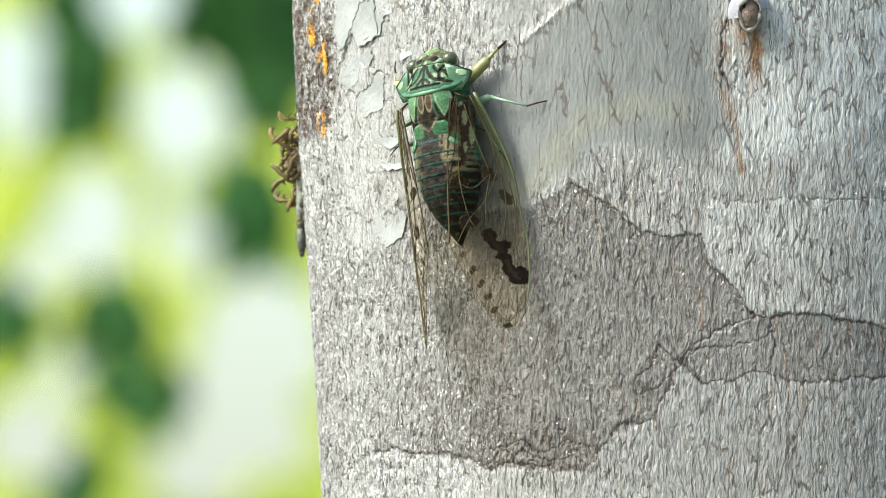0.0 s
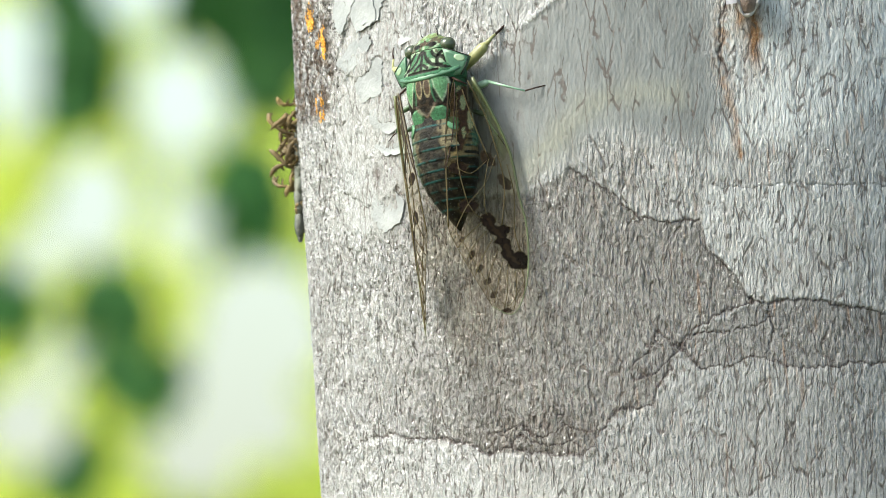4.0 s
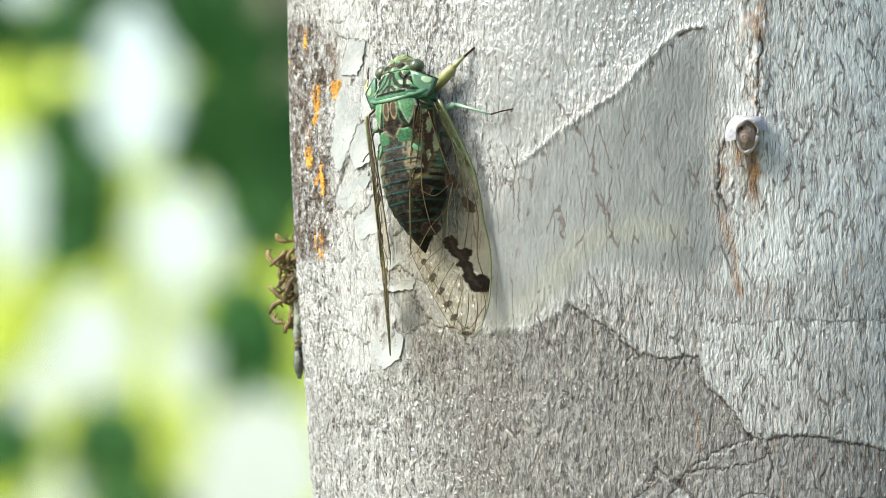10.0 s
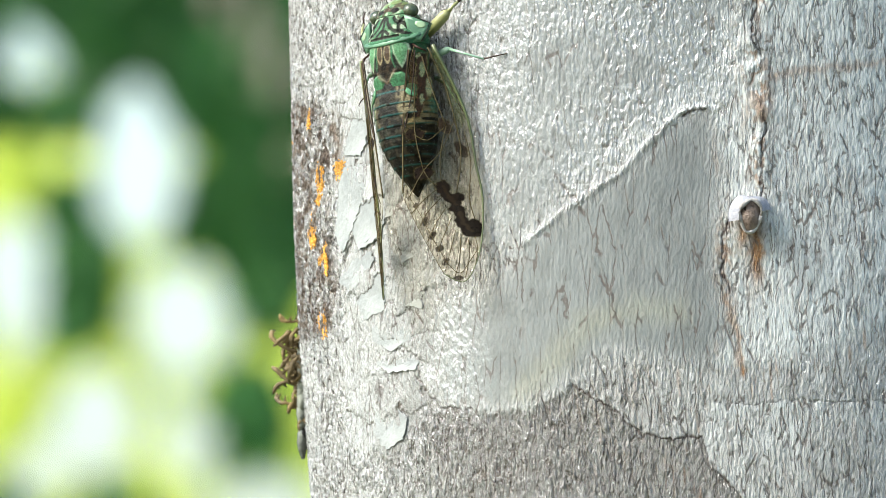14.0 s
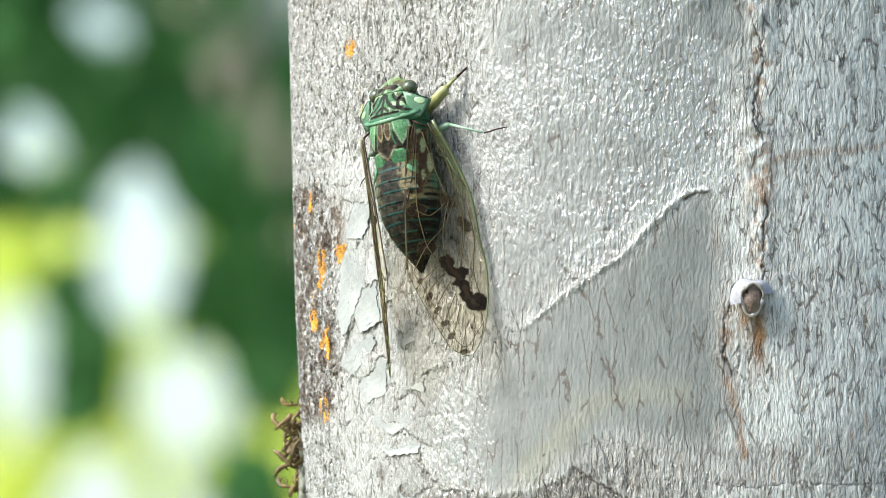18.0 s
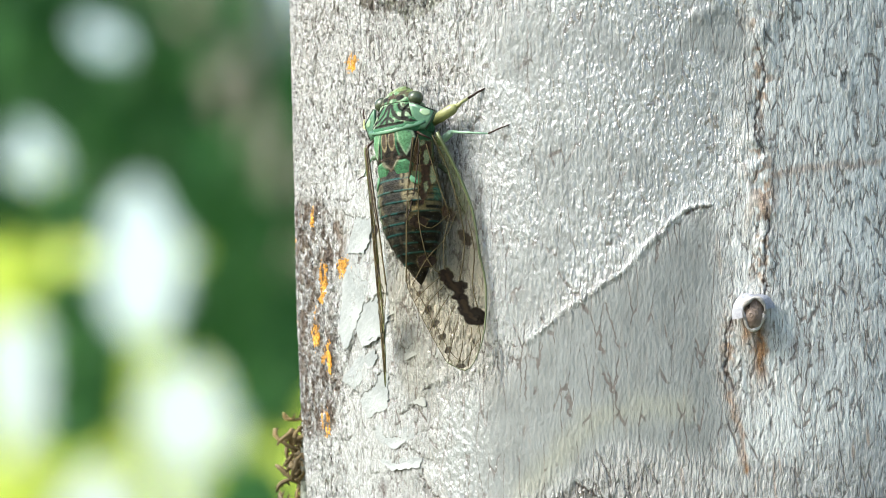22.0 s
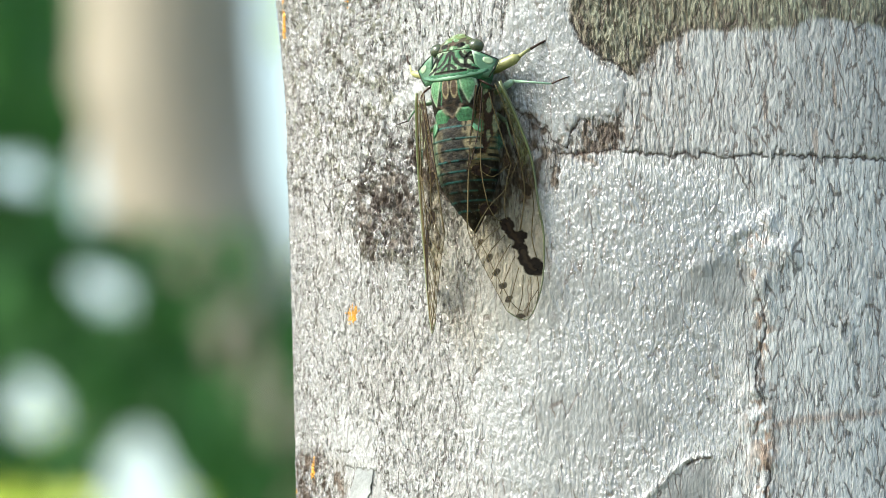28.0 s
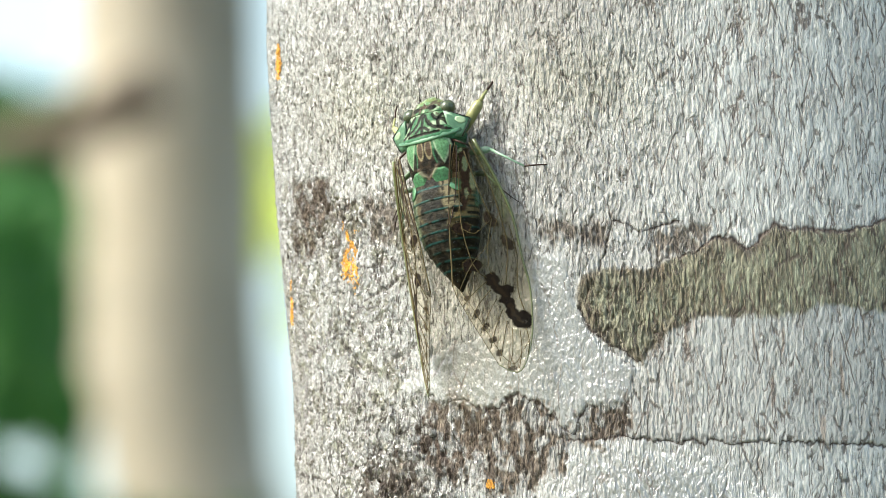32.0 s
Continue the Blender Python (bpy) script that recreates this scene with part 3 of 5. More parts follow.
    for line, width in CRACKS:
        d = away(Uw, Vw, line)
        groove = np.exp(-(d / np.maximum(0.9, 0.5 + width * (0.85 + 0.4 * wob[1]))) ** 2)
        dark = np.maximum(dark, groove * (0.97 if width > 1 else 0.5))
        h_mm -= 0.16 * groove
    dark = np.maximum(dark, 0.4 * split)
    dark = np.maximum(dark, 0.7 * lip)
    dark = np.maximum(dark, 0.7 * crust * smooth(0.8 * wob[1] + 0.7 * grain + 0.5 * tiny[1], 0.05, 0.7))
    dark = np.maximum(dark, 0.55 * inside(Uw, Vw, BROWN_KNOT, 14) * smooth(grain + 0.6 * tiny[0], -0.2, 0.6))
    dark = np.maximum(dark, 0.45 * inside(Uw, Vw, BROWN_STRIP, 14) * smooth(grain + wob[0], -0.1, 0.6))
    for hu, hv, hr in ((1018, -502, 7), (1160, 735, 8), (985, 745, 9), (1485, -388, 5), (640, -1385, 10), (700, -1400, 7), (705, 300, 7), (655, -1010, 8), (783, -778, 15), (676, 335, 12)):
        dark = np.maximum(dark, 0.85 * spot(Uw, Vw, hu, hv, hr, hr * 1.4))
    dark = np.maximum(dark, 0.5 * np.exp(-((knot - 14) / 4) ** 2))
    rust = 0.75 * np.exp(-(scar / 24) ** 2) * smooth(tiny[0] + wob[1], 0.0, 0.8)
    rust += 1.2 * spot(Uw, Vw, 1337, 85, 12, 55) + 0.9 * spot(Uw, Vw, 1312, 60, 10, 30) + 0.8 * spot(U, V, 1282, 90, 14, 55) * smooth(tiny[1], -0.5, 0.6)
    rust += 0.6 * np.exp(-(away(Uw, Vw, [(1285, 170), (1300, 240), (1310, 300)]) / 7) ** 2)
    rust += 0.45 * np.exp(-(away(Uw, Vw, [(1360, -218), (1430, -235), (1600, -248)]) / 8) ** 2)
    rust += 0.5 * smooth(ruffle(shape, 0.0004, 0.004, 15), 0.75, 1.1) * (0.3 + flank) * np.clip(pink_and_shade + 0.3, 0, 1)
    lime = np.clip(0.6 * spot(U, V, 640, -1290, 110, 90) + 0.5 * algae * smooth(wob[0], -0.2, 0.8) + 0.4 * spot(U, V, 1000, -1330, 160, 90), 0, 1)
    lime = np.clip(lime + 0.35 * np.exp(-(away(Uw, Vw, [(925, 335), (985, 275), (1035, 215), (1120, 188), (1200, 190)]) / 24) ** 2), 0, 1)
    fan = inside(Uw, Vw, [(990, -690), (1110, -695), (1250, -650), (1340, -605), (1400, -560), (1330, -500), (1230, -540), (1170, -450), (1050, -590)], 30)
    shine = ruffle(shape, 0.005, 0.007, 18) + 0.5 * wob[0]
    above = inside(Uw, Vw, UPPER_SMOOTH, 30)
    gloss = np.maximum(fan, above * (0.1 + 0.9 * smooth(shine, -0.45, 0.35)) * (1 - 0.85 * spot(U, V, 1045, -235, 95, 120)) * (1 - 0.8 * spot(U, V, 900, -40, 60, 60)) + 0.7 * spot(U, V, 1235, -230, 75, 90))
    gloss = np.maximum(gloss, 0.9 * spot(U, V, 930, -1290, 190, 170) * smooth(shine, -0.6, 0.3))
    gloss = np.maximum(gloss, 0.9 * np.exp(-(ridge / 8) ** 2))
    gloss = np.maximum(gloss, 0.42 * inside(Uw, Vw, PALE_SHIELD, 12))
    gloss = np.maximum(gloss, 0.95 * (1 - smooth(U, 740, 940)) * (1 - 0.7 * zone))
    gloss = np.maximum(gloss, 0.06 + 0.2 * pink_and_shade + 0.15 * (1 - flank)) * (1 - brown) * (1 - 0.6 * algae) * (1 - 0.9 * arch)
    gloss = gloss * (1 - 0.85 * inside(Uw, Vw, SMOOTH_FIELD, 12) * smooth(U, 760, 960) * (1 - np.exp(-(ridge / 8) ** 2)))
    fade = np.minimum(smooth(np.arange(shape[0]), 0, 60)[:, None], smooth(np.arange(shape[0])[::-1], 0, 60)[:, None])
    fade = fade * np.minimum(smooth(np.arange(shape[1]), 0, 30)[None, :], smooth(np.arange(shape[1])[::-1], 0, 60)[None, :])
    h[k0:k1, :fa] = h_mm * fade * 0.001
    rr = r * flare[:, None] + h
    co = np.stack([x0 + rr * np.sin(A), -rr * np.cos(A), Zg], -1).reshape(-1, 3)
    i = np.arange(nz - 1)[:, None] * na
    j = np.arange(na)[None, :]
    j2 = (j + 1) % na
    quads = np.stack([i + j, i + j2, i + na + j2, i + na + j], -1).reshape(-1, 4)
    me = bpy.data.meshes.new("trunk")
    me.vertices.add(len(co))
    me.vertices.foreach_set("co", co.astype(np.float32).ravel())
    me.loops.add(quads.size)
    me.loops.foreach_set("vertex_index", quads.astype(np.int32).ravel())
    me.polygons.add(len(quads))
    me.polygons.foreach_set("loop_start", np.arange(0, quads.size, 4, dtype=np.int32))
    me.polygons.foreach_set("use_smooth", np.ones(len(quads), bool))
    for name, layers in (("patches", (pink_and_shade, algae, pale, brown)), ("marks", (dark, rust, lime, gloss))):
        full = np.zeros((nz, na, 4), np.float32)
        for c, layer in enumerate(layers):
            full[k0:k1, :fa, c] = np.clip(layer, 0, 1) * fade
        me.attributes.new(name, "FLOAT_COLOR", "POINT").data.foreach_set("color", full.ravel())
    full = np.zeros((nz, na), np.float32)
    # paler flank; lower down its colour is darkened to give the shade there
    full[k0:k1, :fa] = np.clip(flank * (1 - calm) * (0.75 + 0.35 * wob[1]) * (1 - 0.75 * smooth(V, 200, 500)) + 0.3 * arch, 0, 1) * fade
    me.attributes.new("tone", "FLOAT", "POINT").data.foreach_set("value", full.ravel())
    me.update(calc_edges=True)
    me.materials.append(BARK)
    ob = new("trunk", me)
    ob.parent = tree
    return ob


tree = tagged(new("tree"), "pale grey smooth-barked tree trunk with peeling patches and lichen", "tree")
trunk = build_trunk(tree)


# ---- what peels off, grows on and sticks out of the bark ----
def build_flake(corners, curl, seed):
    """A papery plate of bark within corners on the chart, its edges curling off the trunk."""
    rng = random.Random(seed)
    cu, cv = sum(p[0] for p in corners) / len(corners), sum(p[1] for p in corners) / len(corners)
    place = seat(cu, cv, 0.0002)
    back = place.inverted()
    outline = []
    for (u0, v0), (u1, v1) in zip(corners, corners[1:] + corners[:1]):
        count = max(3, round(math.hypot(u1 - u0, v1 - v0) / 5))
        for k in range(count):
            t, j = k / count, 0.0 if k == 0 else 2.2
            p = back @ on_trunk(u0 + (u1 - u0) * t + rng.uniform(-j, j), v0 + (v1 - v0) * t + rng.uniform(-j, j))[0]
            outline.append((p.x, p.y))
    outline.reverse()
    ww, hh = max(abs(p[0]) for p in outline), max(abs(p[1]) for p in outline)
    rx, ry = rng.uniform(-0.2, 1.0), rng.uniform(-0.2, 1.0)

    def lift(x, y):
        wave = 0.00003 * math.sin(1500 * x + 5 * seed) + 0.00003 * math.sin(1300 * y + seed)
        edge = rx * max(0.0, x / ww) ** 2 + ry * max(0.0, -y / hh) ** 2 + 0.3 * max(0.0, -x / ww) ** 3
        return 0.00012 + wave + curl * 0.0007 * edge - x * x / (2.2 * RADIUS)
    ob = part("bark_flake", sheet(bmesh.new(), outline, lift, 0.00018), FLAKE, tree, smooth=False)
    ob.matrix_basis = place
    return ob


FLAKES = [([(610, -82), (633, -178), (655, -170), (650, -105), (640, -82)], 0.5), ([(636, -5), (660, -20), (672, 62), (640, 86), (626, 50)], 0.3),
          ([(604, 142), (622, 106), (656, 86), (664, 102), (650, 128), (624, 158)], 0.6), ([(634, 178), (660, 126), (682, 132), (682, 190), (646, 208)], 0.4),
          ([(706, 128), (742, 122), (750, 188), (710, 180)], 0.25), ([(660, 222), (736, 198), (746, 252), (722, 244), (696, 264), (664, 248)], 0.4),
          ([(712, 48), (736, 42), (741, 90), (716, 108)], 0.45), ([(766, 58), (787, 58), (787, 90), (766, 103)], 0.4),
          ([(668, 284), (716, 276), (742, 280), (740, 296), (690, 302)], 0.5), ([(668, 372), (700, 362), (722, 384), (716, 420), (686, 438), (664, 408)], 0.55),
          ([(604, -60), (640, -66), (648, -20), (612, 90), (598, 60)], 0.2), ([(690, -10), (716, -28), (712, 12), (686, 28)], 0.5), ([(640, 30), (684, 24), (676, 62), (646, 70)], 0.3)]
for i, (corners, curl) in enumerate(FLAKES):
    build_flake(corners, curl, i + 20)


def build_stub():
    """The healed stub of a twig, with a white papery scrap caught on it."""
    bm = bmesh.new()
    ring = [(0.0016 * math.cos(t) * (1 + 0.14 * math.sin(3 * t)), 0.0024 * math.sin(t) * (1 + 0.1 * math.sin(2 * t)), 0.0016 + 0.0005 * math.sin(t)) for t in (2 * math.pi * k / 24 for k in range(25))]
    tube(bm, ring, [0.00029 + 0.0001 * math.sin(5 * k) for k in range(25)], 8)
    stub = part("branch_stub", bm, STUBRIM, tree, "pale healed ring of a twig stub")
    stub.matrix_basis = seat(1326, 26, 0.0006)
    bm = bmesh.new()
    ball(bm, (0, 0, 0.0004), (0.0019, 0.0026, 0.0018))
    part("stub_core", bm, STUBWOOD, stub, "pale core")
    bm = bmesh.new()
    ball(bm, (-0.0006, 0.0003, 0.0014), (0.0004, 0.0016, 0.0006), 12, 8)
    part("stub_split", bm, SPOT, stub)
    bm = bmesh.new()
    ball(bm, (0.0030, -0.0016, -0.0010), (0.0022, 0.0026, 0.0009))
    part("callus", bm, FLAKE, stub)
    rng = random.Random(4)
    arc = [radians(d) for d in range(15, 200, 12)]
    outer = [((0.0029 + 0.0006 * math.sin(2.3 * t + 1) + rng.uniform(-0.0002, 0.0002)) * math.cos(t), (0.0036 + 0.0006 * math.sin(3.1 * t)) * math.sin(t)) for t in arc]
    inner = [(0.0018 * math.cos(t), 0.0026 * math.sin(t)) for t in reversed(arc)]
    bm = bmesh.new()
    rows = [[bm.verts.new((ox + (ix - ox) * f, oy + (iy - oy) * f, 0.0004 + 0.0016 * f + 0.0002 * math.sin(9 * k))) for k, ((ox, oy), (ix, iy)) in enumerate(zip(outer, inner[::-1]))]
            for f in (0.0, 0.5, 1.0)]
    for p, q in zip(rows, rows[1:]):
        for k in range(len(p) - 1):
            bm.faces.new((p[k], p[k + 1], q[k + 1], q[k]))
    part("papery_scrap", bm, RESIN, stub, "lavender-white papery film")


build_stub()


def build_lichen(u, v, w, h, seed):
    """A crust of orange grains."""
    rng = np.random.default_rng(seed)
    g = (1 + 5 ** 0.5) / 2
    ball12 = np.array([(-1, g, 0), (1, g, 0), (-1, -g, 0), (1, -g, 0), (0, -1, g), (0, 1, g), (0, -1, -g), (0, 1, -g), (g, 0, -1), (g, 0, 1), (-g, 0, -1), (-g, 0, 1)]) / 1.9
    sides = [(0, 11, 5), (0, 5, 1), (0, 1, 7), (0, 7, 10), (0, 10, 11), (1, 5, 9), (5, 11, 4), (11, 10, 2), (10, 7, 6), (7, 1, 8), (3, 9, 4), (3, 4, 2), (3, 2, 6), (3, 6, 8),
             (3, 8, 9), (4, 9, 5), (2, 4, 11), (6, 2, 10), (8, 6, 7), (9, 8, 1)]
    centres = rng.normal(0, 0.3, (5, 2))
    points, faces = [], []
    for k in range(int(150 + w * h / 1.6)):
        x, y = (centres[k % 5] + rng.normal(0, 0.2, 2)) * (w * 1.3 * UNIT, h * UNIT)
        size = rng.uniform(0.00005, 0.00017)
        ball_k = ball12 * size * (1, rng.uniform(0.7, 1.5), 0.7) + rng.uniform(-0.4, 0.4, (12, 3)) * size
        faces += [tuple(i + 12 * k for i in f) for f in sides]
        points.append(ball_k + (x, y, size * 0.5 + rng.uniform(0, 0.00025) - x * x / (2 * RADIUS)))
    me = bpy.data.meshes.new("lichen")
    me.from_pydata(np.concatenate(points).tolist(), [], faces)
    me.materials.append(LICHEN)
    ob = tagged(new("lichen", me), "crusty bright orange lichen patch on the bark", "lichen", "orange lichen patches")
    ob.matrix_basis = seat(u, v, 0.0)


LICHENS = [(572, 217, 26, 34), (554, 54, 18, 34), (578, 78, 14, 24), (570, 104, 16, 16), (566, -2, 18, 14), (514, -113, 8, 30), (548, -148, 14, 22), (601, -55, 20, 30),
           (567, -28, 18, 58), (551, 61, 20, 30), (576, 96, 14, 40), (617, -420, 24, 24), (602, -1034, 30, 62), (496, -960, 14, 54), (472, -1374, 22, 56), (845, -623, 8, 14), (590, -1070, 14, 20), (488, 20, 6, 20)]
for i, row in enumerate(LICHENS):
    build_lichen(*row, i + 60)


def build_moss():
    """A dry tuft on the trunk's flank: a dark crusty base with curled branching tips."""
    rng = random.Random(8)
    moss = tagged(new("moss_tuft"), "dry curled brown moss tuft on the trunk's flank", "moss")
    moss.matrix_basis = seat(537, 300, 0.0)
    bm = bmesh.new()
    for _ in range(70):
        r = rng.uniform(0.0004, 0.0011)
        m = Matrix.Translation((rng.gauss(0.0006, 0.0010), rng.gauss(-0.0032, 0.0034), r * 0.3)) @ Matrix.Diagonal((r, r * 1.8, r * 0.8, 1))
        bmesh.ops.create_icosphere(bm, subdivisions=2, radius=1, matrix=m)
    for vert in bm.verts:
        vert.co += Vector((rng.uniform(-1, 1), rng.uniform(-1, 1), rng.uniform(-1, 1))) * 0.00012
    part("crust", bm, CRUST, moss, "dark grey-green crust")
    for k in range(60):
        y = rng.uniform(-0.0078, 0.0085)
        p = Vector((rng.uniform(-0.0015, 0.0008), y, 0))
        way = Vector((rng.uniform(-0.5, 0.2), rng.uniform(-0.8, 0.8), 1.0)).normalized()
        length = rng.uniform(0.0045, 0.0095) * (1.0 if abs(y - 0.001) < 0.003 else 0.6)
        pts = [p]
        spin = Vector((rng.uniform(-1, 1), rng.uniform(-1, 1), rng.uniform(-1, 1))) * 0.7
        for _ in range(8):
            way = (way + way.cross(spin) + Vector((rng.uniform(-0.5, 0.5), rng.uniform(-0.6, 0.6), rng.uniform(-0.4, 0.4)))).normalized()
            pts.append(pts[-1] + way * length / 7)
        bm = bmesh.new()
        tube(bm, pts, [0.00036, 0.0003, 0.00028, 0.00026, 0.00028, 0.00032, 0.0004, 0.0004, 0.00016], 6)
        for j in (2, 4, 5, 6):
            side = (way + Vector((rng.uniform(-1, 1), rng.uniform(-1, 1), rng.uniform(-1, 1)))).normalized() * rng.uniform(0.0006, 0.0013)
            tube(bm, [pts[j], pts[j] + side * 0.6, pts[j] + side + Vector((0, 0, -0.0003))], [0.00017, 0.0002, 0.00008], 5)
        part("frond", bm, MOSS, moss)


build_moss()


def build_ant():
    ant = tagged(new("ant"), "small black ant running up the bark", "ant")
    part("abdomen", ball(bmesh.new(), (0, -0.0011, 0.0007), (0.00048, 0.0008, 0.00046)), BLACK, ant)
    part("thorax", ball(bmesh.new(), (0, 0.0002, 0.0008), (0.00026, 0.0006, 0.0003)), BLACK, ant)
    head = part("head", ball(bmesh.new(), (0, 0.0011, 0.0008), (0.00036, 0.00042, 0.00032)), BLACK, ant)
    for s in (-1, 1):
        part("antenna", tube(bmesh.new(), [(s * 0.0002, 0.0014, 0.0009), (s * 0.0006, 0.0019, 0.0011), (s * 0.0004, 0.0025, 0.0008)], 0.00005, 5), BLACK, head)
        for y, reach_y in ((0.0005, 0.0013), (0.0002, 0.0003), (-0.0001, -0.0012)):
            part("leg", tube(bmesh.new(), [(s * 0.0002, y, 0.0008), (s * 0.0009, (y + reach_y) / 2, 0.0013), (s * 0.0015, reach_y, 0.0)], 0.00006, 5), BLACK, ant)
    return ant


ant = build_ant()


# ---- the cicada: y towards its head, z away from the bark, origin on the axis of its body, in millimetres ----
MM = 0.001
BELLY = 4.4


def roof(x, y):
    """The height of the folded wings over the body, at a distance from its midline."""
    return 4.5 - 0.083 * x * x


def mm_part(name, bm, material, parent, label="", mirror=False):
    """A part whose bmesh is in millimetres, mirrored to the other side if asked."""
    bmesh.ops.scale(bm, vec=(-MM if mirror else MM, MM, MM), verts=bm.verts)
    if mirror:
        bmesh.ops.reverse_faces(bm, faces=bm.faces)
    return part(name, bm, material, parent, label)


ABDOMEN = [(2.4, 3.9, 0.0), (1.0, 4.5, 0.0), (-1.5, 5.0, 0.0), (-4.0, 5.1, 0.0), (-6.3, 5.0, -0.1), (-8.5, 4.6, -0.2), (-10.5, 3.9, -0.4),
           (-12.3, 3.0, -0.6), (-14.0, 1.9, -0.8), (-15.2, 1.15, -0.9), (-16.2, 0.5, -1.0), (-16.7, 0.12, -1.1)]
THORAX = [(-1.6, 3.4, 0.0), (-0.8, 4.0, 0.1), (0.6, 4.3, 0.2), (1.6, 4.5, 0.25), (3.0, 4.7, 0.3), (5.0, 4.8, 0.35), (6.6, 4.6, 0.3), (7.4, 4.0, 0.2)]
PRONOTUM = [(6.2, 4.9, 0.1), (6.9, 5.2, 0.2), (7.8, 5.0, 0.25), (9.0, 4.4, 0.2), (10.3, 3.9, 0.05), (11.0, 3.5, 0.0)]
HEAD = [(10.4, 3.4, 0.0), (11.2, 3.5, 0.05), (12.2, 3.0, 0.0), (13.0, 2.1, -0.15), (13.6, 1.1, -0.35), (13.9, 0.4, -0.5)]


def skin(profile, flat=0.85, lift=0.05):
    """The height of a lathed piece's back over (x, y)."""
    ys = [p[0] for p in profile][::-1] if profile[0][0] > profile[-1][0] else [p[0] for p in profile]
    rows = profile[::-1] if profile[0][0] > profile[-1][0] else profile

    def height(x, y):
        w, c = float(np.interp(y, ys, [p[1] for p in rows])), float(np.interp(y, ys, [p[2] for p in rows]))
        return c + flat * math.sqrt(max(0.02, w * w - x * x)) + lift
    return height


def oval(x, y, rx, ry, turn=0.0, n=14, rag=0.0, seed=0):
    """An oval outline, slightly ragged."""
    rng, s, c = random.Random(seed), math.sin(radians(turn)), math.cos(radians(turn))
    pts = []
    for k in range(n):
        t = 2 * math.pi * k / n
        f = 1 + rag * rng.uniform(-1, 1)
        a, b = rx * math.cos(t) * f, ry * math.sin(t) * f
        pts.append((x + a * c - b * s, y + a * s + b * c))
    return pts


def speckle(x, y, size, seed):
    """Smooth noise over the plane, from 0 to 1."""
    rng = np.random.default_rng(seed)
    grid = rng.random((64, 64))
    fx, fy = x / size + 300, y / size + 300
    ix, iy = np.floor(fx).astype(int), np.floor(fy).astype(int)
    tx, ty = fx - ix, fy - iy
    tx, ty = tx * tx * (3 - 2 * tx), ty * ty * (3 - 2 * ty)
    p, q = grid[ix % 64, iy % 64] * (1 - tx) + grid[(ix + 1) % 64, iy % 64] * tx, grid[ix % 64, (iy + 1) % 64] * (1 - tx) + grid[(ix + 1) % 64, (iy + 1) % 64] * tx
    return p * (1 - ty) + q * ty


def lay(colour, weight, over):
    """A coat of colour over what is there."""
    w = np.clip(weight, 0, 1)[..., None]
    return colour * (1 - w) + np.array(over) * w


def net_mesh(name, co, faces, paint, material, parent, label):
    """One mesh part from grid points in millimetres, with the colours that its points carry."""
    me = bpy.data.meshes.new(name)
    me.from_pydata((co * MM).tolist(), [], faces)
    me.attributes.new("paint", "FLOAT_COLOR", "POINT").data.foreach_set("color", paint.astype(np.float32).ravel())
    me.materials.append(material)
    me.polygons.foreach_set("use_smooth", [True] * len(me.polygons))
    ob = new(name, me)
    ob.parent = parent
    return tagged(ob, label)


def painted(name, profile, flat, coat, relief, parent, label, fine=220, step=0.1):
    """A lathed body piece with its markings."""
    rows = sorted(profile)
    ys = np.arange(rows[0][0], rows[-1][0], step)
    w, c = (np.interp(ys, [p[0] for p in rows], [p[i] for p in rows]) for i in (1, 2))
    t = np.linspace(0, 2 * np.pi, fine, endpoint=False)
    y = ys[:, None] + 0 * t[None, :]
    x = w[:, None] * np.cos(t)[None, :]
    up = np.sin(t)[None, :] > -0.1
    grow = 1 + np.where(up, relief(x, y), 0) / np.maximum(w[:, None], 0.5)
    co = np.stack([x * grow, y, c[:, None] + w[:, None] * flat * np.sin(t)[None, :] * grow], -1)
    paint = np.concatenate([coat(x, y), np.ones((*x.shape, 1))], -1)
    n, m = x.shape
    faces = [(i * m + k, i * m + (k + 1) % m, (i + 1) * m + (k + 1) % m, (i + 1) * m + k) for i in range(n - 1) for k in range(m)]
    faces = [f[::-1] for f in faces] + [tuple(range(m)), tuple(range(n * m - 1, (n - 1) * m - 1, -1))]
    return net_mesh(name, co.reshape(-1, 3), faces, paint.reshape(-1, 4), CUTICLE, parent, label)


INK, FOREST, SPRING, DEW, UMBER, SAND, PETROL, LEMON = ((0.007, 0.006, 0.005), (0.035, 0.115, 0.055), (0.085, 0.19, 0.09), (0.24, 0.31, 0.20), (0.05, 0.032, 0.02),
                                                (0.18, 0.15, 0.085), (0.02, 0.085, 0.08), (0.13, 0.17, 0.065))
EDGES = (-0.9, -2.8, -4.5, -6.2, -7.8, -9.3, -10.8, -12.2, -13.6)


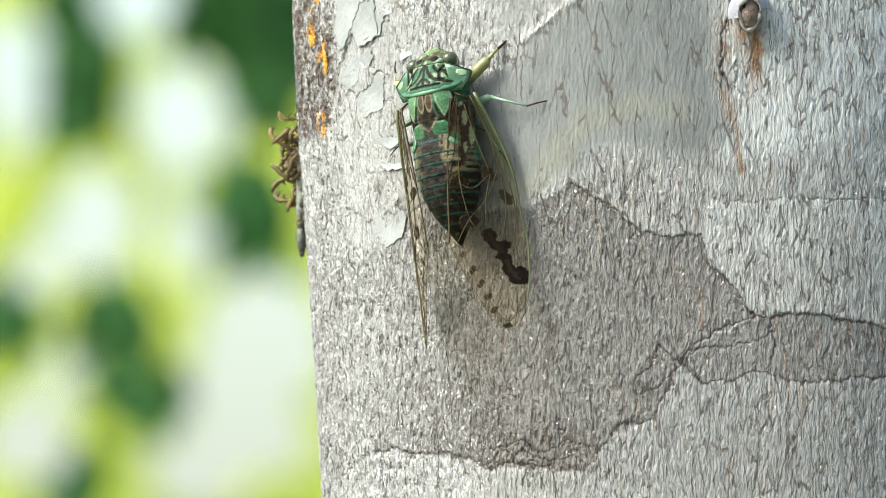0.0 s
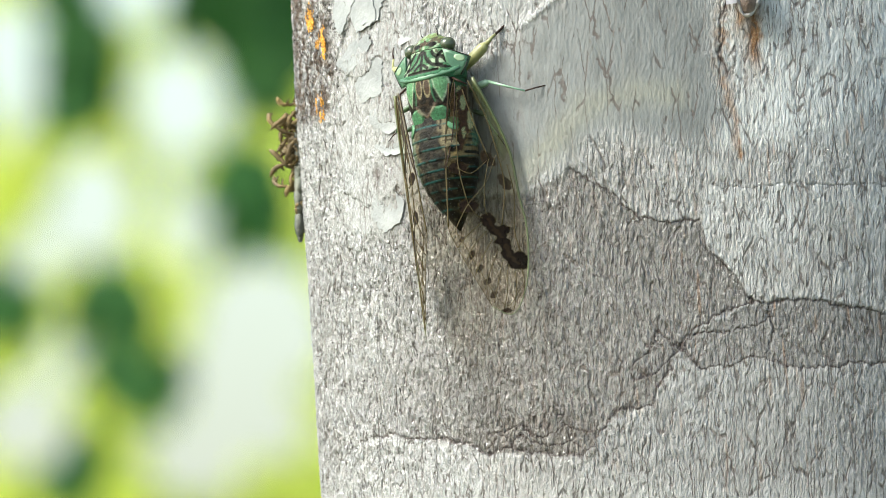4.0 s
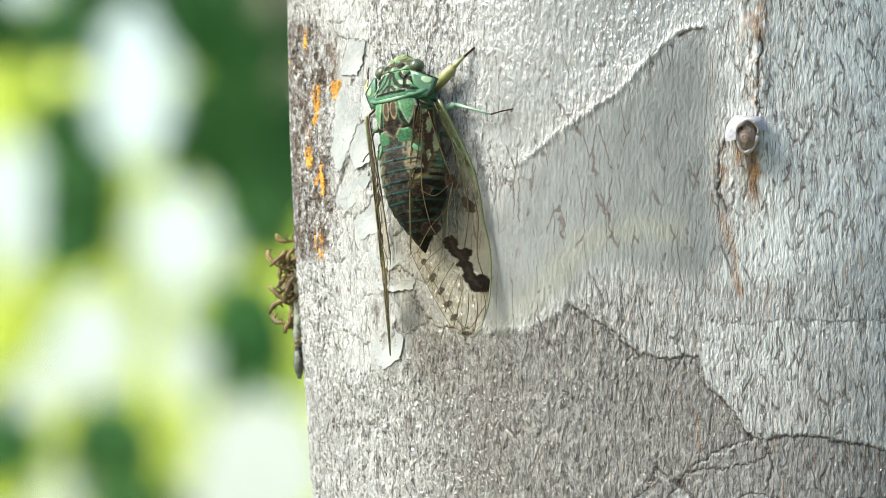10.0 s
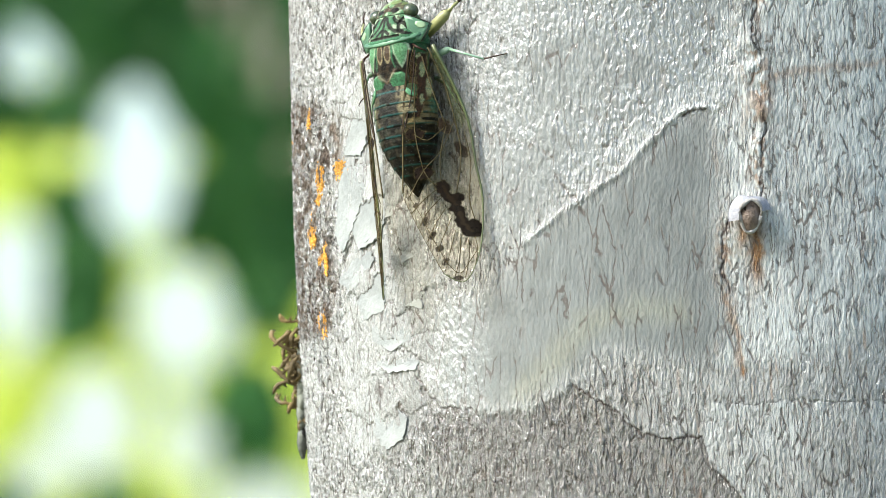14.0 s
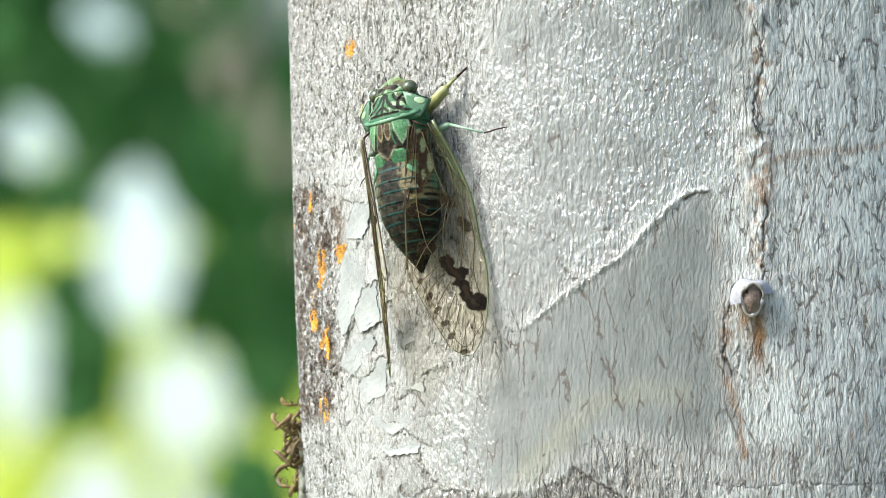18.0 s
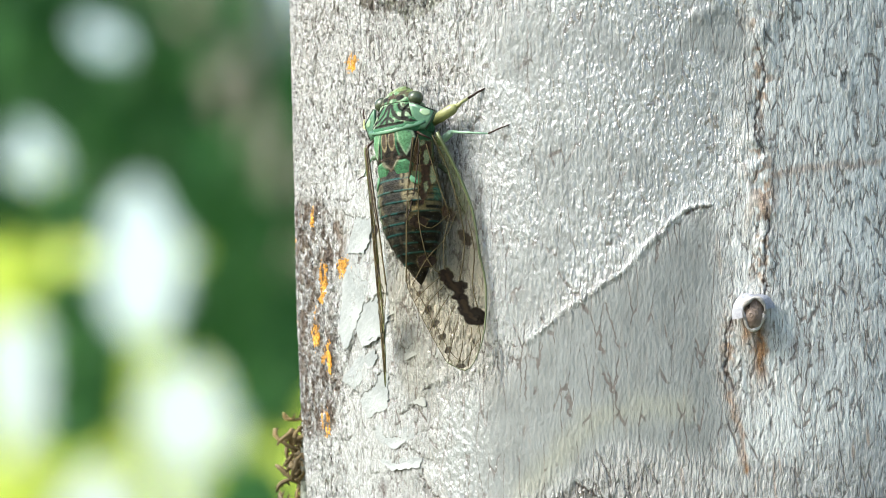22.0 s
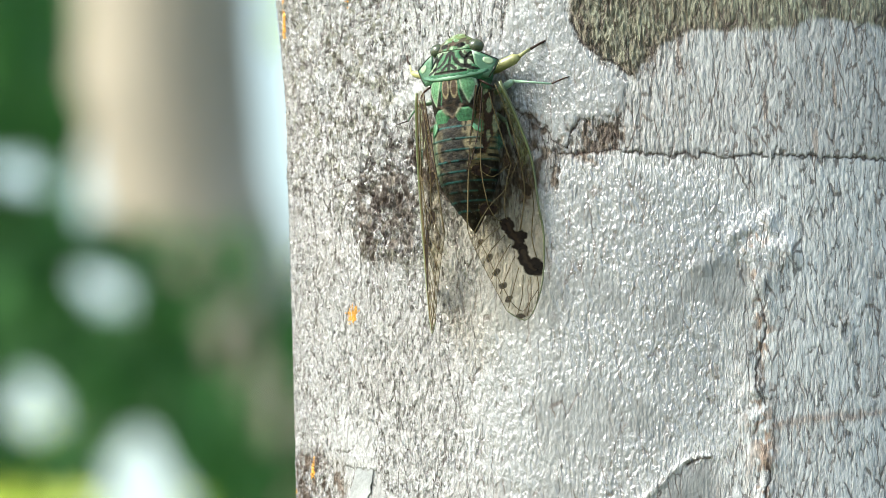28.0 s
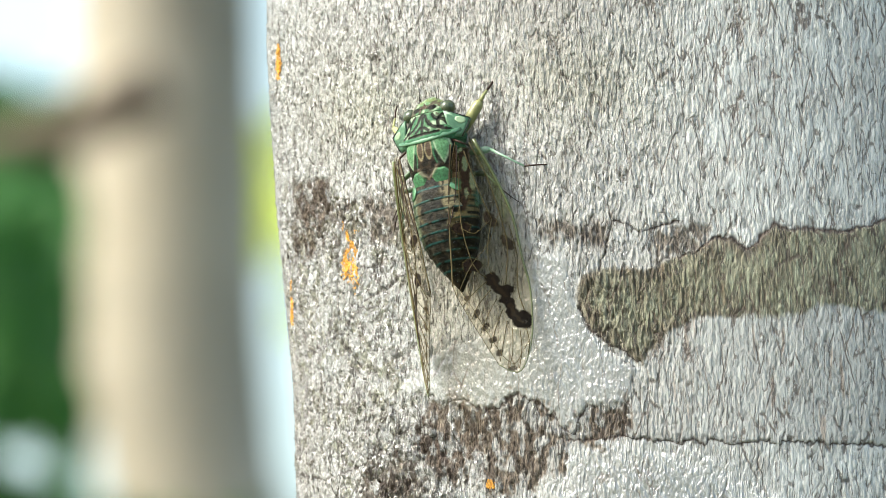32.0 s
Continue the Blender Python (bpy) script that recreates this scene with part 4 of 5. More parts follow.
def abdomen_coat(x, y):
    c = np.zeros((*x.shape, 3)) + np.array(INK)
    c = lay(c, 0.7 * smooth(speckle(x, y, 0.5, 1), 0.45, 0.8), (0.03, 0.024, 0.016))
    flank = smooth(np.abs(x) + 1.1 * (speckle(x, y, 1.1, 2) - 0.5), 1.7, 2.3) * smooth(y, -11.0, -6.0) * np.where(x > 0, 1.0, 0.3)
    c = lay(c, flank * smooth(speckle(x, y * 1.6, 0.8, 3) + 0.12 * np.minimum(0, y + 4), 0.18, 0.4), SAND)
    c = lay(c, flank * 0.45 * smooth(speckle(x, y, 0.35, 4), 0.55, 0.75), INK)
    # pale bloom on the left flank alone, its lit sheen put into the colour
    c = lay(c, 0.6 * smooth(-x, 2.8, 3.8) * smooth(y, -11, -7), DEW)
    c = lay(c, smooth(y, -2.4, -1.6) * smooth(x, 1.2, 1.8) * smooth(speckle(x, y, 0.5, 5), 0.15, 0.35), (0.15, 0.125, 0.075))
    for e in EDGES:
        c = lay(c, 0.85 * np.exp(-((y - e - 0.05) / 0.13) ** 2) * smooth(speckle(x, y, 0.9, 6), 0.1, 0.4), PETROL)
    return c


def abdomen_relief(x, y):
    h = 0 * x
    for e0, e1 in zip(EDGES, EDGES[1:]):
        h += np.where((y <= e0) & (y > e1), 0.16 * (e0 - y) / (e0 - e1), 0)
    return h + 0.05 * (speckle(x, y, 0.4, 7) - 0.5)


BOSS = [(0.45, 1.0), (1.2, 2.0), (2.6, 2.0), (3.4, 1.2), (3.3, -0.2), (2.6, -1.0), (1.2, -1.1), (0.55, -0.3)]
LOBE = [(1.55, 6.4), (2.6, 6.8), (3.7, 6.4), (4.0, 5.2), (3.4, 3.6), (2.75, 2.5), (2.35, 3.4), (1.8, 5.0)]


def thorax_coat(x, y):
    m = np.abs(x)
    c = np.zeros((*x.shape, 3)) + np.array(INK)
    c = lay(c, 0.5 * smooth(speckle(x, y, 0.5, 11), 0.45, 0.75), UMBER)
    c = lay(c, inside(m, y, [(1.25, 6.6), (1.7, 6.5), (1.75, 4.6), (2.2, 3.2), (1.7, 2.6), (1.35, 4.0)], 0.1), FOREST)
    c = lay(c, inside(m, y, LOBE, 0.1), DEW)
    c = lay(c, inside(m, y, [(1.75, 6.3), (2.6, 6.6), (3.5, 6.2), (3.75, 5.2), (3.2, 3.8), (2.7, 2.9), (2.45, 3.5), (1.95, 5.0)], 0.14), SPRING)
    c = lay(c, 0.95 * inside(m, y, [(1.5, 4.9), (1.8, 4.6), (2.4, 2.8), (2.1, 2.2), (1.6, 3.6)], 0.1), INK)
    tear = np.hypot((m - 0.72) / 0.6, (y - 5.1) / 1.6)
    c = lay(c, smooth(-tear, -1.1, -0.95), SAND)
    c = lay(c, smooth(-tear, -0.85, -0.65), UMBER)
    c = lay(c, smooth(-np.abs(x), -0.16, -0.08) * smooth(y, 3.0, 3.4), INK)
    c = lay(c, inside(m, y, BOSS, 0.1), SPRING)
    c = lay(c, inside(m, y, BOSS, 0.5) ** 2 * 0.85 * (0.5 + 0.5 * speckle(x, y, 0.9, 12)), FOREST)
    c = lay(c, 0.8 * np.exp(-(away(m, y, [(0, 0.5), (0.5, 1.0), (1.6, 2.2)]) / 0.25) ** 2), (0.12, 0.085, 0.06))
    c = lay(c, smooth(m, 4.1, 4.5), FOREST)
    return c


def thorax_relief(x, y):
    m = np.abs(x)
    rim = inside(m, y, BOSS, 0.5)
    return 0.42 * rim - 0.25 * np.exp(-(away(m, y, [*BOSS, BOSS[0]]) / 0.22) ** 2) + 0.18 * np.exp(-(away(m, y, [(0, 0.5), (0.5, 1.0), (1.6, 2.2)]) / 0.3) ** 2) + 0.1 * inside(m, y, LOBE, 0.3)


SHIELD_LINES = [[(0.0, 10.8), (0.0, 7.4)], [(0.35, 10.6), (0.9, 9.4), (1.8, 8.5), (3.1, 8.2)], [(1.5, 10.6), (2.2, 9.7), (3.1, 9.6), (3.8, 8.7)],
                [(2.9, 10.4), (2.4, 9.4), (2.8, 8.2), (4.1, 7.7)], [(0.3, 7.55), (1.2, 7.5), (2.6, 7.5)], [(0.4, 8.6), (1.1, 8.0)], [(3.3, 10.2), (4.4, 9.4)]]


def shield_coat(x, y):
    m = np.abs(x)
    c = np.zeros((*x.shape, 3)) + np.array(SPRING) * 0.75
    c = lay(c, smooth(speckle(x, y, 0.9, 21), 0.45, 0.7), DEW)
    c = lay(c, 0.8 * smooth(speckle(x, y, 0.7, 22), 0.6, 0.8), FOREST)
    c = lay(c, 0.8 * smooth(speckle(x, y, 0.3, 23), 0.68, 0.85), UMBER)
    for line in SHIELD_LINES:
        d = away(m, y, [(p.x, p.y) for p in bend(line)]) * (0.75 + 0.6 * speckle(x, y, 0.5, 24))
        c = lay(c, 0.95 * smooth(-d, -0.34, -0.2), INK)
    return lay(c, smooth(7.35 + 0.02 * m * m - y, 0, 0.12), FOREST)


def shield_relief(x, y):
    m, h = np.abs(x), 0 * x
    for line in SHIELD_LINES:
        h -= 0.14 * np.exp(-(away(m, y, line) / 0.22) ** 2)
    return h + 0.06 * speckle(x, y, 0.6, 25)


def head_coat(x, y):
    m = np.abs(x)
    c = np.zeros((*x.shape, 3)) + np.array(SPRING) * 0.8
    c = lay(c, smooth(speckle(x, y, 0.5, 31), 0.45, 0.7), DEW)
    c = lay(c, 0.9 * smooth(speckle(x, y, 0.6, 32), 0.5, 0.7), UMBER)
    c = lay(c, smooth(y, 12.4, 12.9) * smooth(speckle(x, y, 0.4, 33), 0.3, 0.5), LEMON)
    c = lay(c, smooth(-np.hypot(m - 1.35, (y - 11.8) * 1.7), -0.75, -0.55), INK)
    c = lay(c, smooth(-np.hypot(m, (y - 12.1) * 1.2), -0.55, -0.35), UMBER)
    return lay(c, smooth(-np.abs(y - 10.95), -0.2, -0.1), INK)


WING = [(5.2, 5.6), (7.2, 5.7), (8.6, 0.3), (9.8, -6.3), (10.1, -13.1), (10.4, -18.2), (10.0, -24.9), (9.1, -29.2), (8.0, -31.1), (6.2, -29.6),
        (4.9, -25.7), (3.0, -20.2), (2.0, -16.7), (2.4, -12.4), (2.8, -7.7), (3.6, -2.1), (4.4, 2.5)]
SPOTS = [(7.7, -7.0, 0.6, 1.35, 22), (9.0, -10.7, 0.5, 1.4, 14), (4.9, -13.9, 1.2, 1.1, 0), (4.3, -7.9, 1.3, 0.95, -15), (3.7, -18.9, 0.35, 0.55, -20), (4.6, -21.4, 0.4, 0.7, -25),
         (5.3, -23.7, 0.4, 0.6, -25), (6.0, -25.8, 0.45, 0.6, -25), (6.5, -27.9, 0.4, 0.55, -25), (7.7, -30.4, 0.5, 0.45, 0)]
VEINS = [([(6.7, 5.3), (8.0, -0.2), (8.8, -7.6), (8.9, -12.0), (8.2, -17.3)], 0.10), ([(4.6, 5.2), (3.5, -2.1), (2.8, -7.7), (2.4, -12.3), (2.0, -16.7)], 0.11),
         ([(9.5, -24.2), (9.6, -26.4), (9.2, -28.9)], 0.06), ([(8.9, -24.5), (8.8, -27.4), (8.3, -30.4)], 0.06), ([(8.2, -24.2), (7.9, -27.6), (7.3, -30.3)], 0.06),
         ([(7.8, -23.0), (7.1, -26.2), (6.4, -29.2)], 0.06), ([(7.5, -21.2), (6.3, -24.6), (5.6, -27.0)], 0.06), ([(7.1, -19.4), (5.6, -22.4), (4.7, -24.6)], 0.06),
         ([(6.6, -18.0), (4.9, -20.2), (3.9, -22.2)], 0.06), ([(6.3, -16.6), (4.4, -18.4), (3.0, -20.0)], 0.06),
         ([(3.0, -17.6), (4.1, -20.2), (5.0, -23.0), (6.0, -26.0), (6.9, -28.5), (7.9, -29.7), (8.8, -28.0), (9.6, -26.2)], 0.05),
         ([(7.8, -7.0), (7.0, -11.1), (6.8, -14.8), (7.0, -15.6)], 0.07), ([(9.4, -8.0), (9.7, -12.8), (9.3, -18.1), (9.6, -21.5)], 0.08),
         ([(5.0, -13.6), (5.7, -15.3), (6.4, -16.0)], 0.07), ([(8.5, -6.5), (7.1, -10.8), (5.0, -13.6), (2.9, -17.4)], 0.06),
         ([(5.2, 2.5), (4.4, -7.1), (5.0, -13.6)], 0.07), ([(6.0, 4.0), (6.9, -2.0), (7.8, -7.0)], 0.08), ([(4.3, -7.9), (5.8, -9.0), (7.6, -7.2)], 0.06)]


def wing_coat(x, y):
    """Markings of a wing: colour, and how much they cover."""
    wx, wy = x + 0.3 * (speckle(x, y, 0.45, 41) - 0.5), y + 0.3 * (speckle(x, y, 0.45, 42) - 0.5)
    c, cover = np.zeros((*x.shape, 3)) + np.array((0.13, 0.10, 0.04)), 0.02 * smooth(speckle(x, y * 0.3, 0.7, 43), 0.4, 0.9)

    def stain(weight, colour, most):
        nonlocal c, cover
        c = lay(c, weight, colour)
        cover = cover * (1 - weight) + weight * most
    stain(inside(wx, wy, [(7.2, 5.7), (8.6, 0.3), (9.6, -6.0), (9.0, -8.0), (8.2, -2.0), (6.8, 4.6)], 0.15), (0.16, 0.17, 0.06), 0.35)
    stain(inside(wx, wy, [(4.4, 5.4), (5.3, 4.8), (4.9, 1.4), (4.3, -2.4), (3.5, -5.6), (2.7, -7.6), (3.0, -4.6), (3.6, -0.6), (4.1, 2.6)], 0.12), (0.05, 0.033, 0.015), 0.5)
    stain(inside(wx, wy, [(5.4, 4.6), (6.6, 4.4), (6.5, 0.8), (6.2, -2.4), (5.2, -5.4), (4.3, -5.4), (5.0, -1.5), (5.2, 2.0)], 0.2), (0.018, 0.011, 0.007), 0.95)
    for u, v, ru, rv in ((5.9, 2.0, 0.35, 1.3), (6.5, -0.8, 0.45, 1.7), (5.5, -2.6, 0.3, 1.0), (5.5, 4.2, 0.3, 0.5)):
        stain(smooth(-np.hypot((wx - u - 0.08 * (wy - v)) / ru, (wy - v) / rv), -1.0, -0.7), (0.16, 0.18, 0.10), 0.6)
    stain(smooth(-np.hypot((wx - 6.7) / 0.5, (wy + 3.6) / 1.2), -1.2, -0.8), (0.02, 0.08, 0.05), 0.4)
    bark_dark, middle = (0.008, 0.005, 0.0035), (0.05, 0.03, 0.014)
    d = away(wx, wy, [(6.8, -15.7), (7.2, -17.3), (7.9, -18.8), (8.3, -20.6), (8.6, -22.4), (9.0, -23.6)])
    broad = 0.62 + 0.2 * np.sin(3.4 * y) * speckle(x, y, 1.0, 44)
    band = np.maximum(smooth(broad - d, -0.1, 0.1), smooth(-np.hypot((wx - 8.4) / 0.6, (wy + 18.0) / 0.7), -1.15, -0.9))
    band = np.maximum(band, np.maximum(smooth(-np.hypot((wx - 9.5) / 0.75, (wy + 22.9) / 1.4), -1.15, -0.9), smooth(-np.hypot((wx - 6.9) / 0.8, (wy + 16.6) / 0.7), -1.15, -0.9)))
    stain(band, bark_dark, 0.97)
    stain(0.4 * smooth(-away(wx, wy, [(6.9, -16.2), (7.3, -17.4), (8.0, -19.2)]), -0.26, -0.1), middle, 0.95)
    stain(0.5 * smooth(-away(wx, wy, [(8.3, -20.4), (8.6, -22.2), (9.2, -23.3)]), -0.3, -0.1), middle, 0.95)
    for u, v, ru, rv, turn in SPOTS:
        k, n = math.cos(radians(turn)), math.sin(radians(turn))
        p, q = ((wx - u) * k + (wy - v) * n) / ru, ((wy - v) * k - (wx - u) * n) / rv
        d = np.hypot(p, q)
        stain(smooth(-d, -1.1, -0.88), bark_dark if ru > 0.6 else (0.03, 0.018, 0.01), 0.97 if ru > 0.6 else 0.85)
        stain(0.4 * smooth(-np.hypot(p * 2.6, q * 1.6), -0.9, -0.3), middle, 0.95)
    return np.concatenate([c, np.clip(cover, 0, 1)[..., None]], -1)


def build_wing(thing, mirror):
    outline = [(p.x, p.y) for p in bend(WING + WING[:1])[:-1]]
    step = 0.085
    x, y = np.meshgrid(np.arange(1.7, 10.8, step), np.arange(-31.4, 6.0, step))
    kept = inside(x, y, outline, 0.05) > 0.5
    m = x.shape[1]
    index = -np.ones(x.size, int)
    ok = kept[:-1, :-1] & kept[1:, :-1] & kept[:-1, 1:] & kept[1:, 1:]
    corner = (np.arange(x.size).reshape(x.shape)[:-1, :-1])[ok]
    quads = np.stack([corner, corner + 1, corner + m + 1, corner + m], -1)
    used = np.unique(quads)
    index[used] = np.arange(len(used))
    px, py = x.ravel()[used], y.ravel()[used]
    pz = roof(px, py) + 0.05 * np.sin(2.6 * px + 0.5 * py) * np.sin(0.9 * py) + 0.06 * (speckle(px, py, 1.3, 47) - 0.5)
    co = np.stack([-px if mirror else px, py, pz], -1)
    faces = index[quads].tolist()
    wing = net_mesh("forewing", co, [f[::-1] for f in faces] if mirror else faces, wing_coat(px, py), MEMBRANE, thing, "clear amber-tinted wing with dark brown spots")
    rim = bend(WING[1:10])
    mm_part("costal_vein", tube(bmesh.new(), [(p.x, p.y, roof(p.x, p.y)) for p in rim], [0.3 - 0.22 * min(1, i / len(rim) * 1.25) for i in range(len(rim))], 7),
            COSTA, wing, "thick olive-green leading vein", mirror)
    rim = bend(WING[9:] + WING[:1])
    mm_part("hind_margin", tube(bmesh.new(), [(p.x, p.y, roof(p.x, p.y)) for p in rim], 0.05, 5), VEIN, wing, "", mirror)
    for line, r in VEINS:
        pts = bend(line)
        mm_part("vein", tube(bmesh.new(), [(p.x, p.y, roof(p.x, p.y) + 0.02) for p in pts], r * 1.15, 5), VEIN, wing, "", mirror)
    for line, thick in (([(5.3, 5.0), (4.9, 1.4), (4.3, -2.4), (3.5, -5.6), (2.7, -7.7)], 0.085), ([(4.5, 5.2), (4.0, 1.6), (3.4, -2.4), (2.8, -7.2)], 0.07)):
        pts = bend(line)
        mm_part("blade_vein", tube(bmesh.new(), [(p.x, p.y, roof(p.x, p.y) + 0.08) for p in pts], thick, 6), RED_BROWN, wing, "dark red-brown vein", mirror)
    return wing


def build_leg(thing, name, hip, knee, ankle, toe, thick, femur, tibia, mirror=False):
    """A leg whose origin is its hip, with its lower pieces under it."""
    s = -1 if mirror else 1
    hip, knee, ankle, toe = (Vector((p[0] * s, p[1], p[2])) for p in (hip, knee, ankle, toe))
    mid = hip.lerp(knee, 0.45)
    leg = mm_part(name, tube(bmesh.new(), [Vector(), mid - hip, (hip.lerp(knee, 0.85)) - hip, knee - hip], [thick * 0.8, thick, thick * 0.95, thick * 0.5], 10),
                  femur, thing)
    leg.location = hip * MM
    k, a, t = knee - hip, ankle - hip, toe - hip
    mm_part("tibia", tube(bmesh.new(), [k, k.lerp(a, 0.5) + Vector((0, 0, 0.15)), a], [thick * 0.42, thick * 0.3, thick * 0.24], 8), tibia, leg)
    end = t + (t - a) * 0.06
    mm_part("tarsus", tube(bmesh.new(), [a, a.lerp(t, 0.5) + Vector((0, 0, 0.2)), t, end - Vector((0, 0, 0.3))],
                           [thick * 0.25, thick * 0.22, thick * 0.16, 0.04], 7), RED_BROWN, leg, "dark hooked foot")
    return leg


def build_cicada():
    thing = tagged(new("cicada"), "emerald green and black cicada with clear spotted wings climbing bark", "cicada")
    belly = painted("abdomen", ABDOMEN, 0.85, abdomen_coat, abdomen_relief, thing, "dark ringed abdomen with tan flanks and teal hems")
    back = painted("thorax", THORAX, 0.85, thorax_coat, thorax_relief, thing, "green and brown marked thorax with two emerald bosses")
    for s in (False, True):
        mm_part("tymbal_cover", sheet(bmesh.new(), oval(3.7, -0.9, 0.75, 1.1, 25, 14, 0.1), skin(ABDOMEN, lift=0.3), 0.5), BRIGHT, back, "mint green cover plate", s)
        mm_part("wing_root", tube(bmesh.new(), [(4.2, 6.0, 2.2), (5.2, 5.4, 2.4), (6.3, 4.6, 1.6)], [0.16, 0.18, 0.12], 8), RED_BROWN, back, "", s)
    # collar and its wide side lobes
    shield = painted("pronotum", PRONOTUM, 0.8, shield_coat, shield_relief, thing, "pale green shield with dark lines", 280, 0.07)
    mm_part("collar", tube(bmesh.new(), [(x, 6.7 + 0.03 * x * x, skin(PRONOTUM, 0.8, -0.1)(min(4.8, abs(x)), 6.8)) for x in
                                         (-5.4, -4.5, -3.2, -1.6, 0, 1.6, 3.2, 4.5, 5.4)], [0.3, 0.42, 0.46, 0.48, 0.5, 0.48, 0.46, 0.42, 0.3], 10, 0.45),
            EMERALD, shield, "bright emerald collar")
    for s in (False, True):
        lobe = mm_part("side_lobe", sheet(bmesh.new(), [(3.4, 10.7), (4.6, 10.2), (6.8, 9.0), (6.2, 7.6), (5.4, 6.3), (4.3, 6.4), (3.7, 8.5)],
                                          lambda x, y: 2.6 - 0.55 * (x - 3.6), 0.6), EMERALD, shield, "angular emerald side lobe", s)
        mm_part("lobe_patch", sheet(bmesh.new(), oval(5.6, 8.9, 0.8, 0.55, -25, 14, 0.16, 4), lambda x, y: 2.63 - 0.55 * (x - 3.6), 0.05), PALE, lobe, "", s)
        mm_part("lobe_edge", tube(bmesh.new(), [(3.5, 10.7, 2.6), (4.7, 10.2, 1.95), (6.8, 9.0, 0.85), (6.2, 7.6, 1.15), (5.4, 6.3, 1.6)], 0.09, 6), BLACK, lobe, "", s)
    head = painted("head", HEAD, 0.72, head_coat, lambda x, y: 0.15 * speckle(x, y, 0.7, 35), thing, "short mottled green head", 200, 0.07)
    brow = skin(HEAD, 0.72, 0.08)
    mm_part("face", ball(bmesh.new(), (0, 13.0, -0.5), (1.4, 0.8, 1.1)), STRAW, head, "yellow-green domed face")
    for x, y in ((0, 12.5), (0.5, 11.9), (-0.5, 11.9)):
        mm_part("ocellus", ball(bmesh.new(), (x, y, brow(x, y)), (0.18, 0.18, 0.12), 0, 6), BROWN, head)
    for s in (False, True):
        eye = mm_part("eye", ball(bmesh.new(), (3.2, 11.5, 0.7), (1.3, 1.15, 1.15), 0, 14), OLIVE, head, "glossy olive eye", s)
        mm_part("eye_rim", tube(bmesh.new(), [(x, y, 1.05) for x, y in oval(2.8, 11.4, 1.0, 1.0, 0, 14)], 0.1, 5), MINT, eye, "", s)
        mm_part("antenna", tube(bmesh.new(), [(1.2, 13.0, 0.0), (1.5, 13.8, 0.3), (1.4, 14.6, 0.5), (1.1, 15.2, 0.4)], [0.12, 0.07, 0.04, 0.025], 6), BLACK, head, "", s)
    # the body leans a little between its wings
    for piece in (belly, back, shield, head):
        piece.rotation_euler = (0, radians(2), 0)
        piece.location.x = 0.6 * MM
    for s in (False, True):
        build_wing(thing, s)
    legs = [build_leg(thing, "fore_leg", (4.2, 7.6, -1.8), (9.2, 10.6, -1.9), (10.2, 12.0, -3.2), (12.2, 14.0, -5.2), 0.88, STRAW, STRAW),
            build_leg(thing, "middle_leg", (5.0, 4.4, -2.4), (8.6, 4.9, -2.0), (13.9, 2.5, -3.6), (16.6, 3.0, -5.8), 0.58, LEG_MINT, LEG_MINT),
            build_leg(thing, "hind_leg", (4.8, 1.2, -2.6), (6.6, 0.2, -2.8), (7.8, -3.2, -3.8), (9.0, -5.6, -4.6), 0.4, MINT, PALE),
            build_leg(thing, "fore_leg", (4.2, 7.6, -1.8), (8.4, 10.4, -2.1), (9.0, 12.0, -3.4), (9.6, 14.0, -4.6), 0.6, STRAW, STRAW, True),
            build_leg(thing, "middle_leg", (5.0, 4.4, -2.4), (8.0, 3.6, -2.2), (10.4, 0.9, -3.6), (13.2, 0.2, -5.4), 0.44, MINT, EMERALD, True),
            build_leg(thing, "hind_leg", (4.8, 1.2, -2.6), (8.0, 0.6, -2.8), (9.4, -2.8, -3.8), (10.4, -5.2, -4.9), 0.4, MINT, PALE, True)]
    return thing, legs


COSTA = surface("olive_green_vein", (0.075, 0.088, 0.032), 0.4, 0.3, 900)
RED_BROWN = surface("red_brown_vein", (0.02, 0.009, 0.005), 0.5, 0.4, 900, spec=0.2)
PALE = surface("pale_mint_cuticle", (0.17, 0.24, 0.14), 0.42, 0.5, 900)
cicada, cicada_legs = build_cicada()


# ---- the distance: a second tree with big leaves, the ground ----
def far_point(u, v, d):
    return EYE + ray(u, v) * d


GAPS = [(243, -65, 75, 145), (325, 205, 85, 95), (165, 390, 75, 105), (470, 600, 120, 125), (45, 780, 85, 85), (340, 830, 85, 80),
        (25, 170, 50, 90), (50, -255, 38, 48), (15, 90, 60, 70), (187, -460, 36, 36), (500, -620, 40, 190), (15, -670, 45, 45),
        (425, -880, 40, 40), (70, -1410, 95, 90), (425, -1340, 55, 70), (450, -840, 50, 130), (330, 430, 50, 70), (60, 480, 40, 60), (410, 700, 70, 55), (500, 790, 60, 60), (110, 650, 40, 50)]
# ovals of shaded foliage, filled with the dark leaf colour
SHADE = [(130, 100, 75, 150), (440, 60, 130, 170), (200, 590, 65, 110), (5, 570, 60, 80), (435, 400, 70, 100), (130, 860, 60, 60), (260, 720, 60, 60)]


